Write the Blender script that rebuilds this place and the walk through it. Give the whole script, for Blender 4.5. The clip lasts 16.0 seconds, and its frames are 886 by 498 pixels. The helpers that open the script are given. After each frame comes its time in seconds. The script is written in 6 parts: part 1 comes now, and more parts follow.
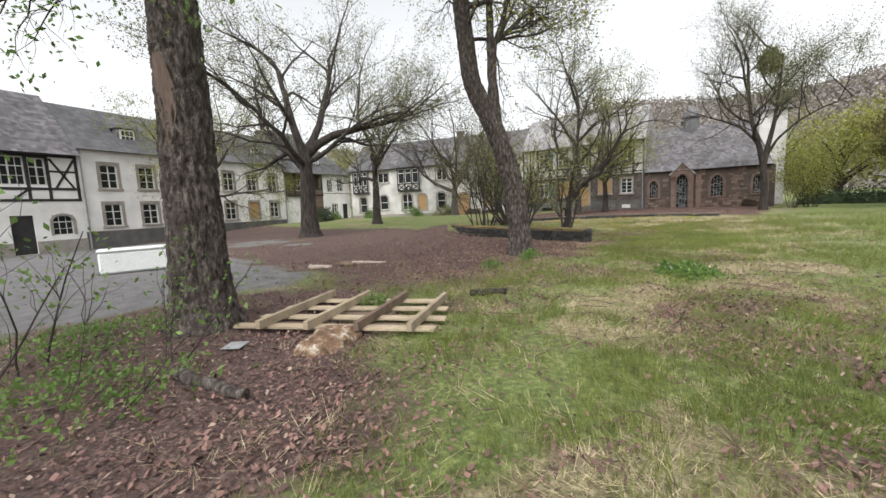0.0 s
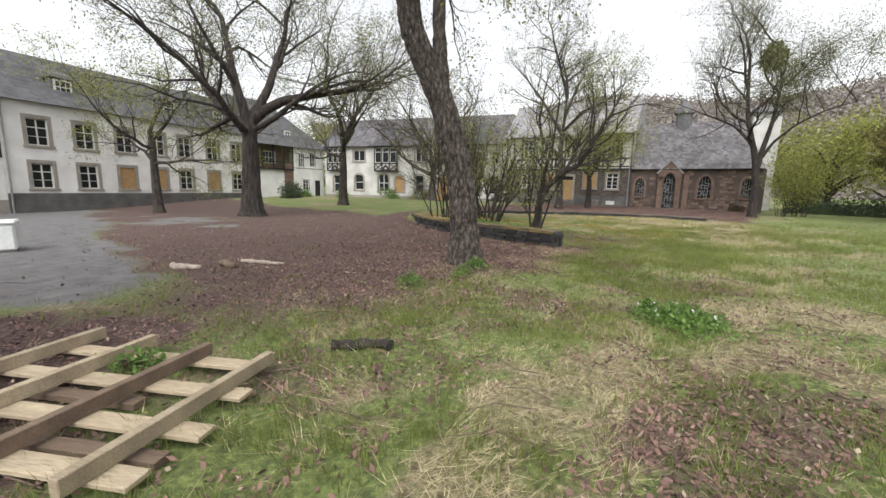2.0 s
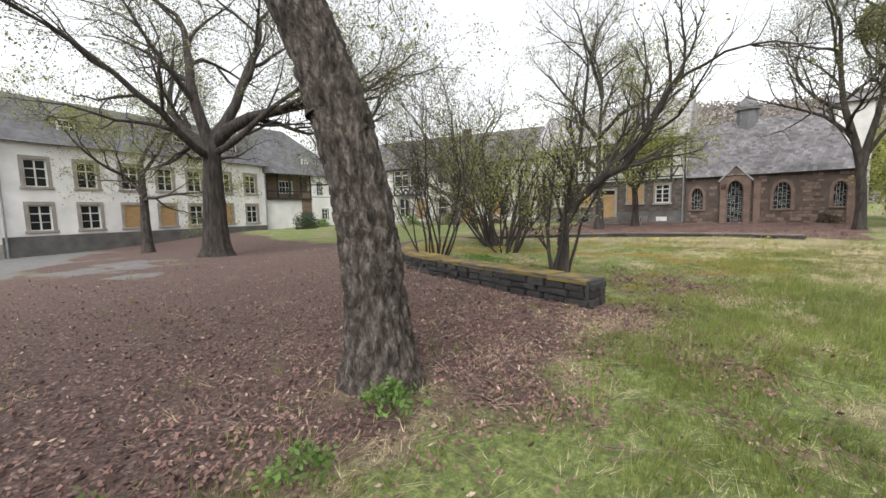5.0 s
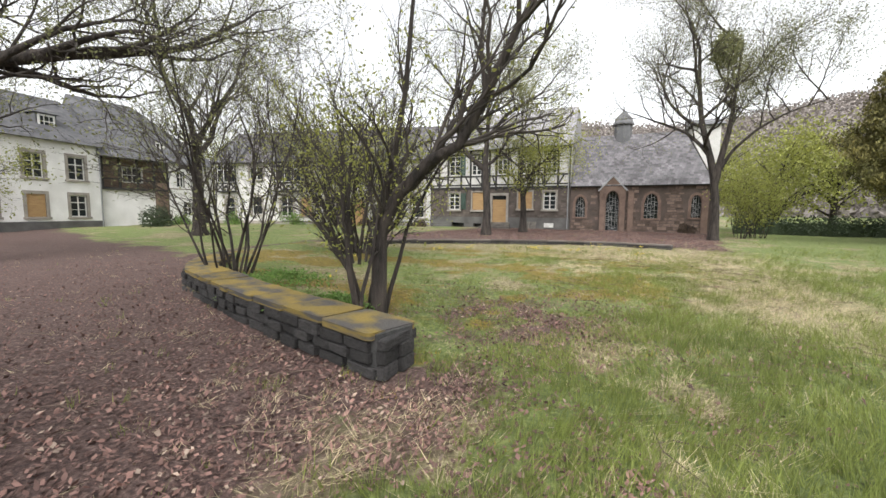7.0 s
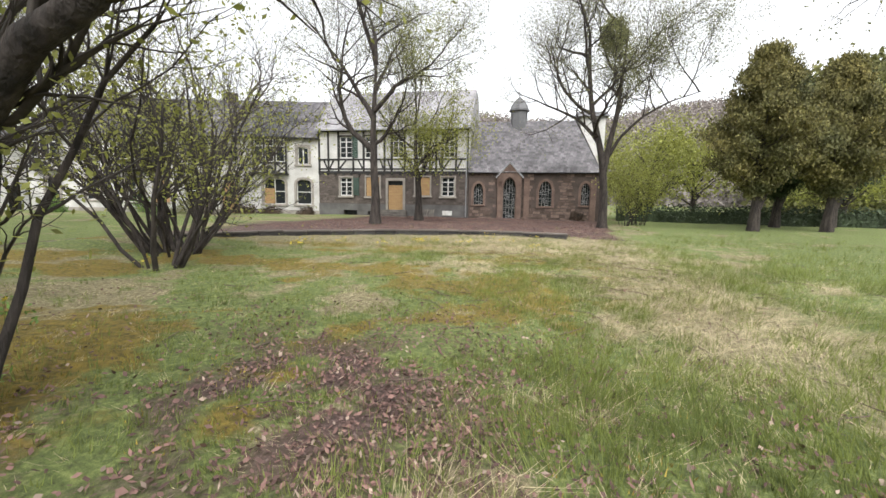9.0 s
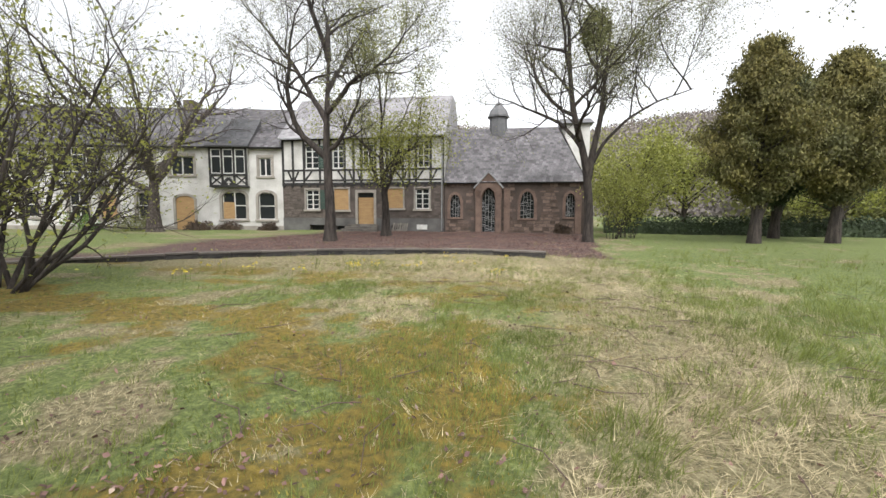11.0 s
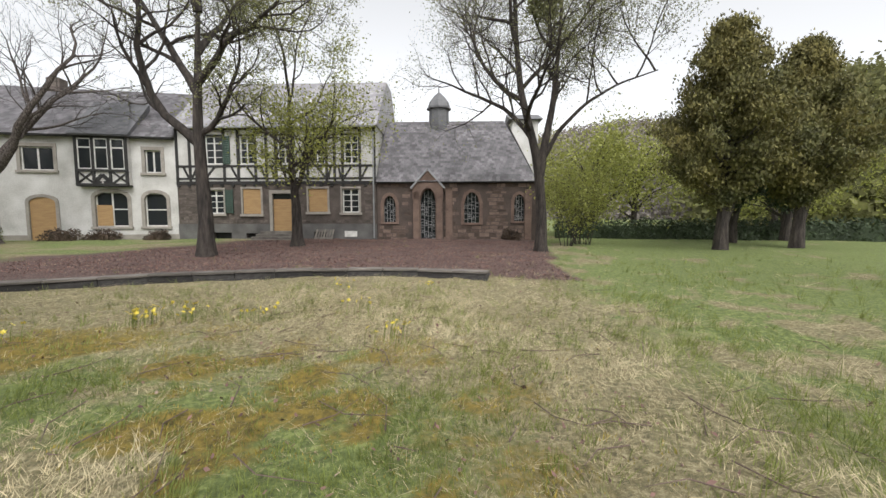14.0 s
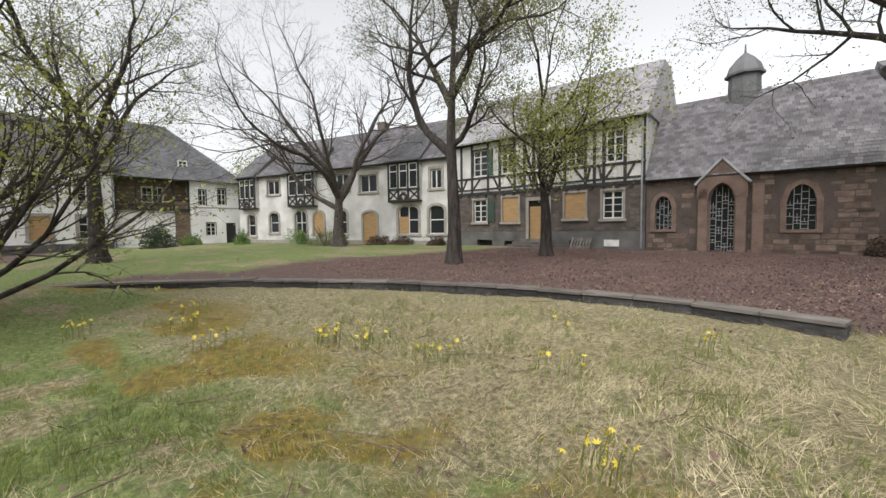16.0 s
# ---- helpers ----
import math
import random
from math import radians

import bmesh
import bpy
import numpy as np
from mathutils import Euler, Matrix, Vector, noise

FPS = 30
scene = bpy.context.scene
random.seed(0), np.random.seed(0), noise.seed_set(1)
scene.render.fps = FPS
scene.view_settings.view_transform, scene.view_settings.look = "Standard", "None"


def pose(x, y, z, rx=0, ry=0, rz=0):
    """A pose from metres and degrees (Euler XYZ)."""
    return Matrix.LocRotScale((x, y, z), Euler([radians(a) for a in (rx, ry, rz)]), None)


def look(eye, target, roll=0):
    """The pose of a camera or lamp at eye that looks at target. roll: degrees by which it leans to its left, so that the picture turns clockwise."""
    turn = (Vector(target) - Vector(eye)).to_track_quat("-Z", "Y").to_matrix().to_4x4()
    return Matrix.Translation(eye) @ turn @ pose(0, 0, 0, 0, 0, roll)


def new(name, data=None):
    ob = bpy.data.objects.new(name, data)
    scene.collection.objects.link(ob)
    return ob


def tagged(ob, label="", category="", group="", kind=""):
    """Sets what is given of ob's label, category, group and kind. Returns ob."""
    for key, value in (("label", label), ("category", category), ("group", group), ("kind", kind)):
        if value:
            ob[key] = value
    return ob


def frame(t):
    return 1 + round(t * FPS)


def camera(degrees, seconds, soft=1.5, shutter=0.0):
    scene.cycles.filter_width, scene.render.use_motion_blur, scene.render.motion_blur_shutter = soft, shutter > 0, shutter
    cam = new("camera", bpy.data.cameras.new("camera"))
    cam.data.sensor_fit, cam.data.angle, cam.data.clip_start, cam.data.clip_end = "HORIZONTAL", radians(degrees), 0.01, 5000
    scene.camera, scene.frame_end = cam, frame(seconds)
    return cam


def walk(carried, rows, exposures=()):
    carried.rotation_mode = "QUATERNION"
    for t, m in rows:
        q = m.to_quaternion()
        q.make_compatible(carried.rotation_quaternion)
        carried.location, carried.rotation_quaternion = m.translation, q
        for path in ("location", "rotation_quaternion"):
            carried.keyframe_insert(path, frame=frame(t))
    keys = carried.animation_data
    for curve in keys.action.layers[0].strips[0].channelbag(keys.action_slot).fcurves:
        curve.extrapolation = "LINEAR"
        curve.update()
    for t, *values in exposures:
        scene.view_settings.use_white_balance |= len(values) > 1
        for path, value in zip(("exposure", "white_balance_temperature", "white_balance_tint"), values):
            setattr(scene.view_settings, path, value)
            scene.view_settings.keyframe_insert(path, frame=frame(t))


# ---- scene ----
cam = camera(97.0, 16.0)
PATH = [
    (0, (1.649, -0.713, 1.369), (0.327, 0.772, 1.147), -2.5),
    (0.5, (1.425, -0.127, 1.377), (-0.021, 1.245, 1.213), 0.0),
    (1, (1.279, 0.517, 1.402), (-0.176, 1.878, 1.218), -0.5),
    (1.5, (1.14, 1.189, 1.428), (-0.241, 2.607, 1.144), 1.3),
    (2, (1.019, 1.864, 1.475), (-0.238, 3.391, 1.17), 1.3),
    (2.5, (1.033, 2.532, 1.528), (-0.223, 4.066, 1.268), 1.5),
    (3, (0.837, 3.208, 1.504), (-0.408, 4.756, 1.274), 3.4),
    (3.5, (0.591, 3.893, 1.526), (-0.697, 5.406, 1.3), 1.1),
    (3.7, (0.455, 4.132, 1.548), (-0.81, 5.648, 1.23), 0.5),
    (5.8, (-1.026, 7.332, 1.465), (-2.517, 8.658, 1.329), -1.5),
    (6, (-1.018, 7.653, 1.456), (-2.498, 8.99, 1.302), -0.8),
    (6.5, (-1.048, 8.473, 1.429), (-2.285, 10.036, 1.259), 0.8),
    (7, (-1.09, 9.24, 1.439), (-2.142, 10.932, 1.255), 0.5),
    (7.5, (-1.144, 9.963, 1.441), (-2.08, 11.718, 1.237), 0.4),
    (8, (-1.201, 10.622, 1.432), (-2.001, 12.44, 1.192), 0.8),
    (8.5, (-1.204, 11.318, 1.39), (-1.889, 13.183, 1.159), 0.5),
    (9, (-1.341, 11.974, 1.358), (-1.967, 13.859, 1.119), 0.9),
    (9.2, (-1.357, 12.226, 1.369), (-1.916, 14.12, 1.057), 0.8),
    (11.3, (-0.994, 15.181, 1.384), (-1.577, 17.087, 1.218), 0.1),
    (11.5, (-0.996, 15.455, 1.386), (-1.533, 17.366, 1.146), -0.6),
    (12, (-0.897, 16.167, 1.382), (-1.365, 18.109, 1.284), 0.1),
    (12.5, (-0.89, 16.883, 1.364), (-1.21, 18.852, 1.214), 0.3),
    (13, (-0.854, 17.525, 1.395), (-1.146, 19.502, 1.31), 0.3),
    (13.5, (-0.893, 18.173, 1.41), (-1.126, 20.154, 1.269), 0.8),
    (14, (-1.026, 18.766, 1.427), (-1.373, 20.73, 1.271), -0.1),
    (14.5, (-1.097, 19.383, 1.427), (-1.705, 21.285, 1.308), -1.1),
    (15, (-1.216, 19.933, 1.414), (-2.06, 21.739, 1.252), -0.7),
    (15.5, (-1.274, 20.464, 1.417), (-2.493, 22.046, 1.303), -1.8),
    (16, (-1.371, 21.003, 1.423), (-2.853, 22.342, 1.313), -0.7),
]
walk(cam, [(t, look(eye, target, roll)) for t, eye, target, roll in PATH],
     [(0, -0.08), (3.7, -0.06), (6, 0.2), (9, 0.2), (12, 0.0), (14, -0.15), (16, -0.18)])

# ---- light: overcast spring sky ----
world = bpy.data.worlds.new("overcast")
scene.world = world
world.use_nodes = True
wn, wl = world.node_tree.nodes, world.node_tree.links
sky = wn.new("ShaderNodeTexSky")
sky.sky_type = 'NISHITA'
sky.sun_disc = False
sky.sun_elevation, sky.sun_rotation = radians(50), radians(160)
sky.air_density, sky.dust_density, sky.ozone_density = 1.0, 4.0, 1.0
hsv = wn.new("ShaderNodeHueSaturation")
hsv.inputs["Saturation"].default_value = 0.10
hsv.inputs["Value"].default_value = 2.25
wl.new(sky.outputs[0], hsv.inputs["Color"])
wl.new(hsv.outputs[0], wn["Background"].inputs["Color"])
wn["Background"].inputs["Strength"].default_value = 0.15
sun_data = bpy.data.lights.new("sun", 'SUN')
sun_data.energy, sun_data.angle, sun_data.color = 0.5, radians(30), (1.0, 0.97, 0.92)
sun = new("sun", sun_data)
sun.matrix_world = look((14, 6, 46), (0, 12, 0))

# ---- materials ----
def mat(name, base, dark, rough=0.9, scale=3.0, fine=40.0, bump=0.3, metal=0.0, spread=0.5, dist=0.02, rand=0.0, island=False, stretch=(1, 1, 1), detail2=None):
    m = bpy.data.materials.new(name)
    m.use_nodes = True
    n, l = m.node_tree.nodes, m.node_tree.links
    b = n["Principled BSDF"]
    b.inputs["Roughness"].default_value, b.inputs["Metallic"].default_value = rough, metal
    tc = n.new("ShaderNodeTexCoord")
    mp = n.new("ShaderNodeMapping")
    mp.inputs["Scale"].default_value = stretch
    l.new(tc.outputs["Object"], mp.inputs["Vector"])
    a = n.new("ShaderNodeTexNoise")
    a.inputs["Scale"].default_value, a.inputs["Detail"].default_value = scale, 6
    f = n.new("ShaderNodeTexNoise")
    f.inputs["Scale"].default_value, f.inputs["Detail"].default_value = fine, 5
    if rand and not island:
        shift = n.new("ShaderNodeMath")
        shift.operation = 'MULTIPLY'
        shift.inputs[1].default_value = 43.0
        l.new(n.new("ShaderNodeObjectInfo").outputs["Random"], shift.inputs[0])
        l.new(shift.outputs[0], mp.inputs["Location"])
    l.new(mp.outputs[0], a.inputs["Vector"])
    l.new(mp.outputs[0], f.inputs["Vector"])
    r = n.new("ShaderNodeValToRGB")
    r.color_ramp.elements[0].position, r.color_ramp.elements[0].color = 0.5 - spread / 2, (*dark, 1)
    r.color_ramp.elements[1].position, r.color_ramp.elements[1].color = 0.5 + spread / 2, (*base, 1)
    if detail2:
        e = r.color_ramp.elements.new(0.5)
        e.color = (*detail2, 1)
    l.new(a.outputs["Fac"], r.inputs[0])
    mx = n.new("ShaderNodeMixRGB")
    mx.blend_type = 'OVERLAY'
    mx.inputs[0].default_value = 0.45
    l.new(r.outputs[0], mx.inputs[1])
    l.new(f.outputs["Fac"], mx.inputs[2])
    out = mx.outputs[0]
    if rand:
        if island:
            g = n.new("ShaderNodeNewGeometry")
            ro = g.outputs["Random Per Island"]
        else:
            ro = n.new("ShaderNodeObjectInfo").outputs["Random"]
        mr = n.new("ShaderNodeMapRange")
        mr.inputs["To Min"].default_value, mr.inputs["To Max"].default_value = 1 - rand, 1 + rand
        l.new(ro, mr.inputs["Value"])
        hs = n.new("ShaderNodeHueSaturation")
        l.new(mr.outputs[0], hs.inputs["Value"])
        l.new(out, hs.inputs["Color"])
        out = hs.outputs[0]
    l.new(out, b.inputs["Base Color"])
    if bump:
        bp = n.new("ShaderNodeBump")
        bp.inputs["Strength"].default_value, bp.inputs["Distance"].default_value = bump, dist
        l.new(f.outputs["Fac"], bp.inputs["Height"])
        l.new(bp.outputs[0], b.inputs["Normal"])
    return m


PLASTER = mat("white_plaster", (0.7, 0.69, 0.67), (0.34, 0.33, 0.305), 0.95, 0.7, 18, 0.35, spread=0.55)
PLASTER_B = mat("brighter_white_plaster", (0.86, 0.85, 0.84), (0.58, 0.57, 0.55), 0.95, 0.7, 18, 0.35, spread=0.55)
PLINTH = mat("grey_plinth", (0.15, 0.145, 0.14), (0.07, 0.067, 0.064), 0.95, 1.2, 20, 0.4)
TIMBER = mat("black_timber", (0.035, 0.033, 0.032), (0.012, 0.012, 0.012), 0.8, 2, 30, 0.4)
SURROUND = mat("sandstone_surround", (0.36, 0.33, 0.29), (0.22, 0.2, 0.18), 0.9, 2, 30, 0.4)
REDSTONE = mat("red_sandstone", (0.21, 0.145, 0.115), (0.11, 0.076, 0.062), 0.95, 2, 25, 0.5)
MORTAR = mat("rubble_mortar", (0.12, 0.092, 0.078), (0.055, 0.043, 0.038), 0.95, 1.2, 14, 0.6)
STONE = mat("rubble_stone", (0.19, 0.138, 0.11), (0.08, 0.058, 0.048), 0.95, 1.5, 20, 0.6, rand=0.5)
GSTONE = mat("grey_rubble_stone", (0.14, 0.115, 0.1), (0.06, 0.05, 0.044), 0.95, 1.5, 20, 0.6, rand=0.3)
SLATE = mat("slate", (0.2, 0.19, 0.198), (0.08, 0.075, 0.08), 0.5, 0.9, 14, 0.3, rand=0.42, island=True)
SLATE_P = mat("pale_slate", (0.42, 0.41, 0.42), (0.25, 0.24, 0.25), 0.5, 0.9, 14, 0.3, rand=0.25, island=True)
SLATE_D = mat("dark_slate", (0.15, 0.15, 0.155), (0.075, 0.075, 0.08), 0.6, 1.2, 14, 0.3, rand=0.25, island=True)
ROOFDECK = mat("roof_deck", (0.1, 0.1, 0.105), (0.05, 0.05, 0.05), 0.8)
FRAMEW = mat("white_window_paint", (0.74, 0.74, 0.71), (0.5, 0.49, 0.46), 0.6, 3, 40, 0.15)
PLY = mat("plywood_board", (0.42, 0.27, 0.125), (0.29, 0.18, 0.085), 0.8, 1.5, 30, 0.2, stretch=(1, 1, 6))
# near-black that stands in for the shade inside rooms and cellars
UNLIT = mat("unlit_interior_black", (0.02, 0.02, 0.02), (0.008, 0.008, 0.008), 0.95)
GREENP = mat("green_shutter_paint", (0.05, 0.09, 0.07), (0.03, 0.05, 0.04), 0.7, 3, 40, 0.2)
LEADING = mat("pale_lead_tracery", (0.36, 0.36, 0.37), (0.22, 0.22, 0.23), 0.6)
METAL = mat("zinc", (0.4, 0.41, 0.42), (0.25, 0.25, 0.26), 0.45, 2, 30, 0.1, metal=0.7)
BARK = mat("dark_furrowed_bark", (0.2, 0.175, 0.155), (0.02, 0.015, 0.013), 0.95, 20, 60, 1.0, stretch=(1, 1, 0.4), spread=0.42, dist=0.05, detail2=(0.078, 0.062, 0.053))
BARKG = mat("grey_bark", (0.062, 0.05, 0.043), (0.016, 0.013, 0.011), 0.95, 9, 26, 0.9, stretch=(1, 1, 0.22), spread=0.3, dist=0.06)
TWIG = mat("twig_bark", (0.075, 0.062, 0.052), (0.03, 0.025, 0.021), 0.95, 4, 30, 0.2)
WOODSCAR = mat("bare_scarred_wood", (0.17, 0.12, 0.095), (0.08, 0.055, 0.045), 0.9, 5, 40, 0.4, stretch=(1, 1, 0.2))
PALEWOOD = mat("barkless_pale_branch", (0.5, 0.43, 0.37), (0.22, 0.17, 0.14), 0.85, 6, 40, 0.4)
PLANK = mat("weathered_plank", (0.46, 0.38, 0.27), (0.28, 0.22, 0.15), 0.85, 3, 40, 0.4, rand=0.22, stretch=(0.3, 2, 2))
PLANKD = mat("damp_brown_plank", (0.2, 0.14, 0.1), (0.1, 0.07, 0.05), 0.85, 3, 40, 0.4, stretch=(0.3, 2, 2))
BASALT = mat("dark_basalt_stone", (0.06, 0.056, 0.055), (0.016, 0.015, 0.015), 0.9, 5, 30, 0.9, rand=0.4)
BASALTM = mat("dark_wall_joint", (0.07, 0.068, 0.066), (0.03, 0.03, 0.03), 0.95, 4, 30, 0.7)
COPING = mat("mossy_coping_stone", (0.23, 0.165, 0.04), (0.075, 0.07, 0.066), 0.95, 1.5, 30, 0.7, rand=0.2, spread=0.16)
KERB = mat("pale_kerb_stone", (0.2, 0.18, 0.16), (0.07, 0.062, 0.054), 0.95, 2, 30, 0.6, rand=0.25)
ENAMEL = mat("white_enamel", (0.8, 0.81, 0.8), (0.68, 0.7, 0.69), 0.35, 1.5, 20, 0.05)
GRASS = mat("green_grass", (0.25, 0.29, 0.075), (0.14, 0.175, 0.045), 0.75, 0.6, 8, 0, rand=0.35, island=True)
DRYGRASS = mat("dry_straw", (0.56, 0.48, 0.3), (0.36, 0.3, 0.18), 0.85, 0.8, 8, 0, rand=0.3, island=True)
LITTER = mat("fallen_leaf_litter", (0.22, 0.128, 0.105), (0.085, 0.046, 0.04), 0.85, 1.2, 10, 0, rand=0.55, island=True)
PALELEAF = mat("bleached_fallen_leaf", (0.36, 0.28, 0.22), (0.2, 0.14, 0.11), 0.85, 1.5, 10, 0, rand=0.4, island=True)
LEAFY = mat("young_spring_leaf", (0.36, 0.37, 0.09), (0.19, 0.21, 0.05), 0.6, 1, 8, 0, rand=0.3, island=True)
LEAFG = mat("fresh_green_leaf", (0.19, 0.3, 0.075), (0.1, 0.18, 0.04), 0.6, 1, 8, 0, rand=0.3, island=True)
LEAFD = mat("dark_evergreen", (0.05, 0.075, 0.03), (0.025, 0.04, 0.018), 0.7, 1, 8, 0, rand=0.35, island=True)
# dark tone, spread by noise, paints the shade inside the crown
LEAFC = mat("olive_conifer_scale", (0.19, 0.16, 0.045), (0.05, 0.06, 0.022), 0.8, 0.6, 6, 0, rand=0.4, island=True)
LEAFBUD = mat("grey_green_bud", (0.25, 0.26, 0.11), (0.15, 0.155, 0.07), 0.7, 1, 8, 0, rand=0.3, island=True)
MOSS = mat("ochre_moss", (0.38, 0.28, 0.055), (0.2, 0.17, 0.035), 0.9, 1.2, 10, 0, rand=0.3, island=True)
BRUSH = mat("brown_brushwood", (0.11, 0.075, 0.05), (0.05, 0.036, 0.026), 0.85, 1, 8, 0, rand=0.4, island=True)
YELLOW = mat("daffodil_yellow", (0.75, 0.62, 0.08), (0.6, 0.45, 0.04), 0.6, 4, 20, 0)
WHITEB = mat("pale_fungus", (0.55, 0.5, 0.43), (0.07, 0.045, 0.032), 0.9, 10, 40, 0.8, spread=0.45, detail2=(0.19, 0.115, 0.065))
WOODS = mat("far_woodland", (0.2, 0.2, 0.075), (0.1, 0.105, 0.045), 0.9, 0.15, 2, 0, rand=0.4, island=True)
# brown wood paled towards grey, so distance haze is in the colour
WOODSBARE = mat("hazed_bare_woodland", (0.27, 0.24, 0.22), (0.17, 0.148, 0.135), 0.9, 0.1, 2, 0, rand=0.3, island=True)


def see_through(m, share):
    """Thin leaves let part of the light pass."""
    n, l = m.node_tree.nodes, m.node_tree.links
    b = n["Principled BSDF"]
    t = n.new("ShaderNodeBsdfTranslucent")
    l.new(b.inputs["Base Color"].links[0].from_socket, t.inputs["Color"])
    x = n.new("ShaderNodeMixShader")
    x.inputs[0].default_value = share
    l.new(b.outputs[0], x.inputs[1])
    l.new(t.outputs[0], x.inputs[2])
    l.new(x.outputs[0], n["Material Output"].inputs["Surface"])


for leafmat in (LEAFY, LEAFG, GRASS, LEAFBUD, WOODS):
    see_through(leafmat, 0.45)
GLASS = bpy.data.materials.new("window_glass")
GLASS.use_nodes = True
gb = GLASS.node_tree.nodes["Principled BSDF"]
gb.inputs["Base Color"].default_value = (0.02, 0.023, 0.025, 1)
gb.inputs["Roughness"].default_value = 0.08
gb.inputs["IOR"].default_value = 1.5


# ---- mesh helpers ----
def link(name, me, material, parent=None, label=""):
    ob = new(name, me)
    if material and not me.materials:
        me.materials.append(material)
    if parent:
        ob.parent = parent
    if label:
        ob["label"] = label
    return ob


def part(name, bm, material, parent=None, label="", smooth=False):
    me = bpy.data.meshes.new(name)
    bm.to_mesh(me)
    bm.free()
    if smooth:
        for p in me.polygons:
            p.use_smooth = True
    return link(name, me, material, parent, label)


def empty(name, x=0, y=0, z=0, rz=0, label="", category="", group="", kind=""):
    ob = new(name)
    ob.matrix_world = pose(x, y, z, 0, 0, rz)
    return tagged(ob, label, category, group, kind)


def raw(name, verts, faces, material, parent=None, label="", smooth=False):
    me = bpy.data.meshes.new(name)
    me.from_pydata(verts, [], faces)
    if smooth:
        me.polygons.foreach_set("use_smooth", [True] * len(me.polygons))
    return link(name, me, material, parent, label)


def fast(name, v, nper, material, parent=None, label=""):
    """Mesh of many separate polygons of nper corners; v is an (n, nper, 3) array."""
    me = bpy.data.meshes.new(name)
    k = len(v)
    me.vertices.add(k * nper)
    me.vertices.foreach_set("co", np.ascontiguousarray(v, dtype=np.float32).ravel())
    me.loops.add(k * nper)
    me.loops.foreach_set("vertex_index", np.arange(k * nper, dtype=np.int32))
    me.polygons.add(k)
    me.polygons.foreach_set("loop_start", np.arange(0, k * nper, nper, dtype=np.int32))
    me.update(calc_edges=True)
    return link(name, me, material, parent, label)


def box(bm, x0, x1, y0, y1, z0, z1, bevel=0.0):
    vs = [bm.verts.new((x, y, z)) for z in (z0, z1) for y in (y0, y1) for x in (x0, x1)]
    fs = [bm.faces.new([vs[i] for i in q]) for q in ((0, 2, 3, 1), (4, 5, 7, 6), (0, 1, 5, 4), (2, 6, 7, 3), (0, 4, 6, 2), (1, 3, 7, 5))]
    if bevel:
        es = {e for f in fs for e in f.edges}
        bmesh.ops.bevel(bm, geom=list(es), offset=bevel, segments=1, affect='EDGES')


def boxpart(name, dims, material, parent, label="", bevel=0.0):
    bm = bmesh.new()
    box(bm, *dims, bevel=bevel)
    return part(name, bm, material, parent, label)


def beam(bm, u0, z0, u1, z1, w, d0, d1):
    """A timber in the wall plane from (u0, z0) to (u1, z1)."""
    a = math.atan2(z1 - z0, u1 - u0)
    du, dz = -math.sin(a) * w / 2, math.cos(a) * w / 2
    q = [(u0 + du, z0 + dz), (u0 - du, z0 - dz), (u1 - du, z1 - dz), (u1 + du, z1 + dz)]
    f = [bm.verts.new((u, d0, z)) for u, z in q]
    b = [bm.verts.new((u, d1, z)) for u, z in q]
    bm.faces.new(f), bm.faces.new(b[::-1])
    for i in range(4):
        bm.faces.new((f[i], b[i], b[(i + 1) % 4], f[(i + 1) % 4]))


def wall_sheet(u0, u1, z0, z1, thick, holes):
    """A wall from v = 0 to thick with rectangular openings through it."""
    us = sorted({u0, u1, *[h[0] for h in holes], *[h[1] for h in holes]})
    zs = sorted({z0, z1, *[h[2] for h in holes], *[h[3] for h in holes]})
    us = [u for u in us if u0 <= u <= u1]
    zs = [z for z in zs if z0 <= z <= z1]
    bm = bmesh.new()
    solid = lambda i, j: 0 <= i < len(us) - 1 and 0 <= j < len(zs) - 1 and not any(
        h[0] - 1e-6 <= (us[i] + us[i + 1]) / 2 <= h[1] + 1e-6 and h[2] - 1e-6 <= (zs[j] + zs[j + 1]) / 2 <= h[3] + 1e-6 for h in holes)
    q = lambda *c: bm.faces.new([bm.verts.new(p) for p in c])
    for i in range(len(us) - 1):
        for j in range(len(zs) - 1):
            if not solid(i, j):
                continue
            a, b, c, d = us[i], us[i + 1], zs[j], zs[j + 1]
            q((a, 0, c), (b, 0, c), (b, 0, d), (a, 0, d))
            q((a, thick, c), (a, thick, d), (b, thick, d), (b, thick, c))
            if not solid(i - 1, j): q((a, 0, c), (a, 0, d), (a, thick, d), (a, thick, c))
            if not solid(i + 1, j): q((b, 0, c), (b, thick, c), (b, thick, d), (b, 0, d))
            if not solid(i, j - 1): q((a, 0, c), (a, thick, c), (b, thick, c), (b, 0, c))
            if not solid(i, j + 1): q((a, 0, d), (b, 0, d), (b, thick, d), (a, thick, d))
    bmesh.ops.remove_doubles(bm, verts=bm.verts, dist=1e-4)
    return bm


MESHES = {}


def shared(key, maker, name, material, parent, x, y, z, label="", rz=0.0):
    """An object on a mesh that alike objects share."""
    if key not in MESHES:
        bm = maker()
        me = bpy.data.meshes.new(name)
        bm.to_mesh(me)
        bm.free()
        me.materials.append(material)
        MESHES[key] = me
    ob = new(name, MESHES[key])
    ob.parent = parent
    ob.location = (x, y, z)
    ob.rotation_euler = (0, 0, rz)
    if label:
        ob["label"] = label
    return ob


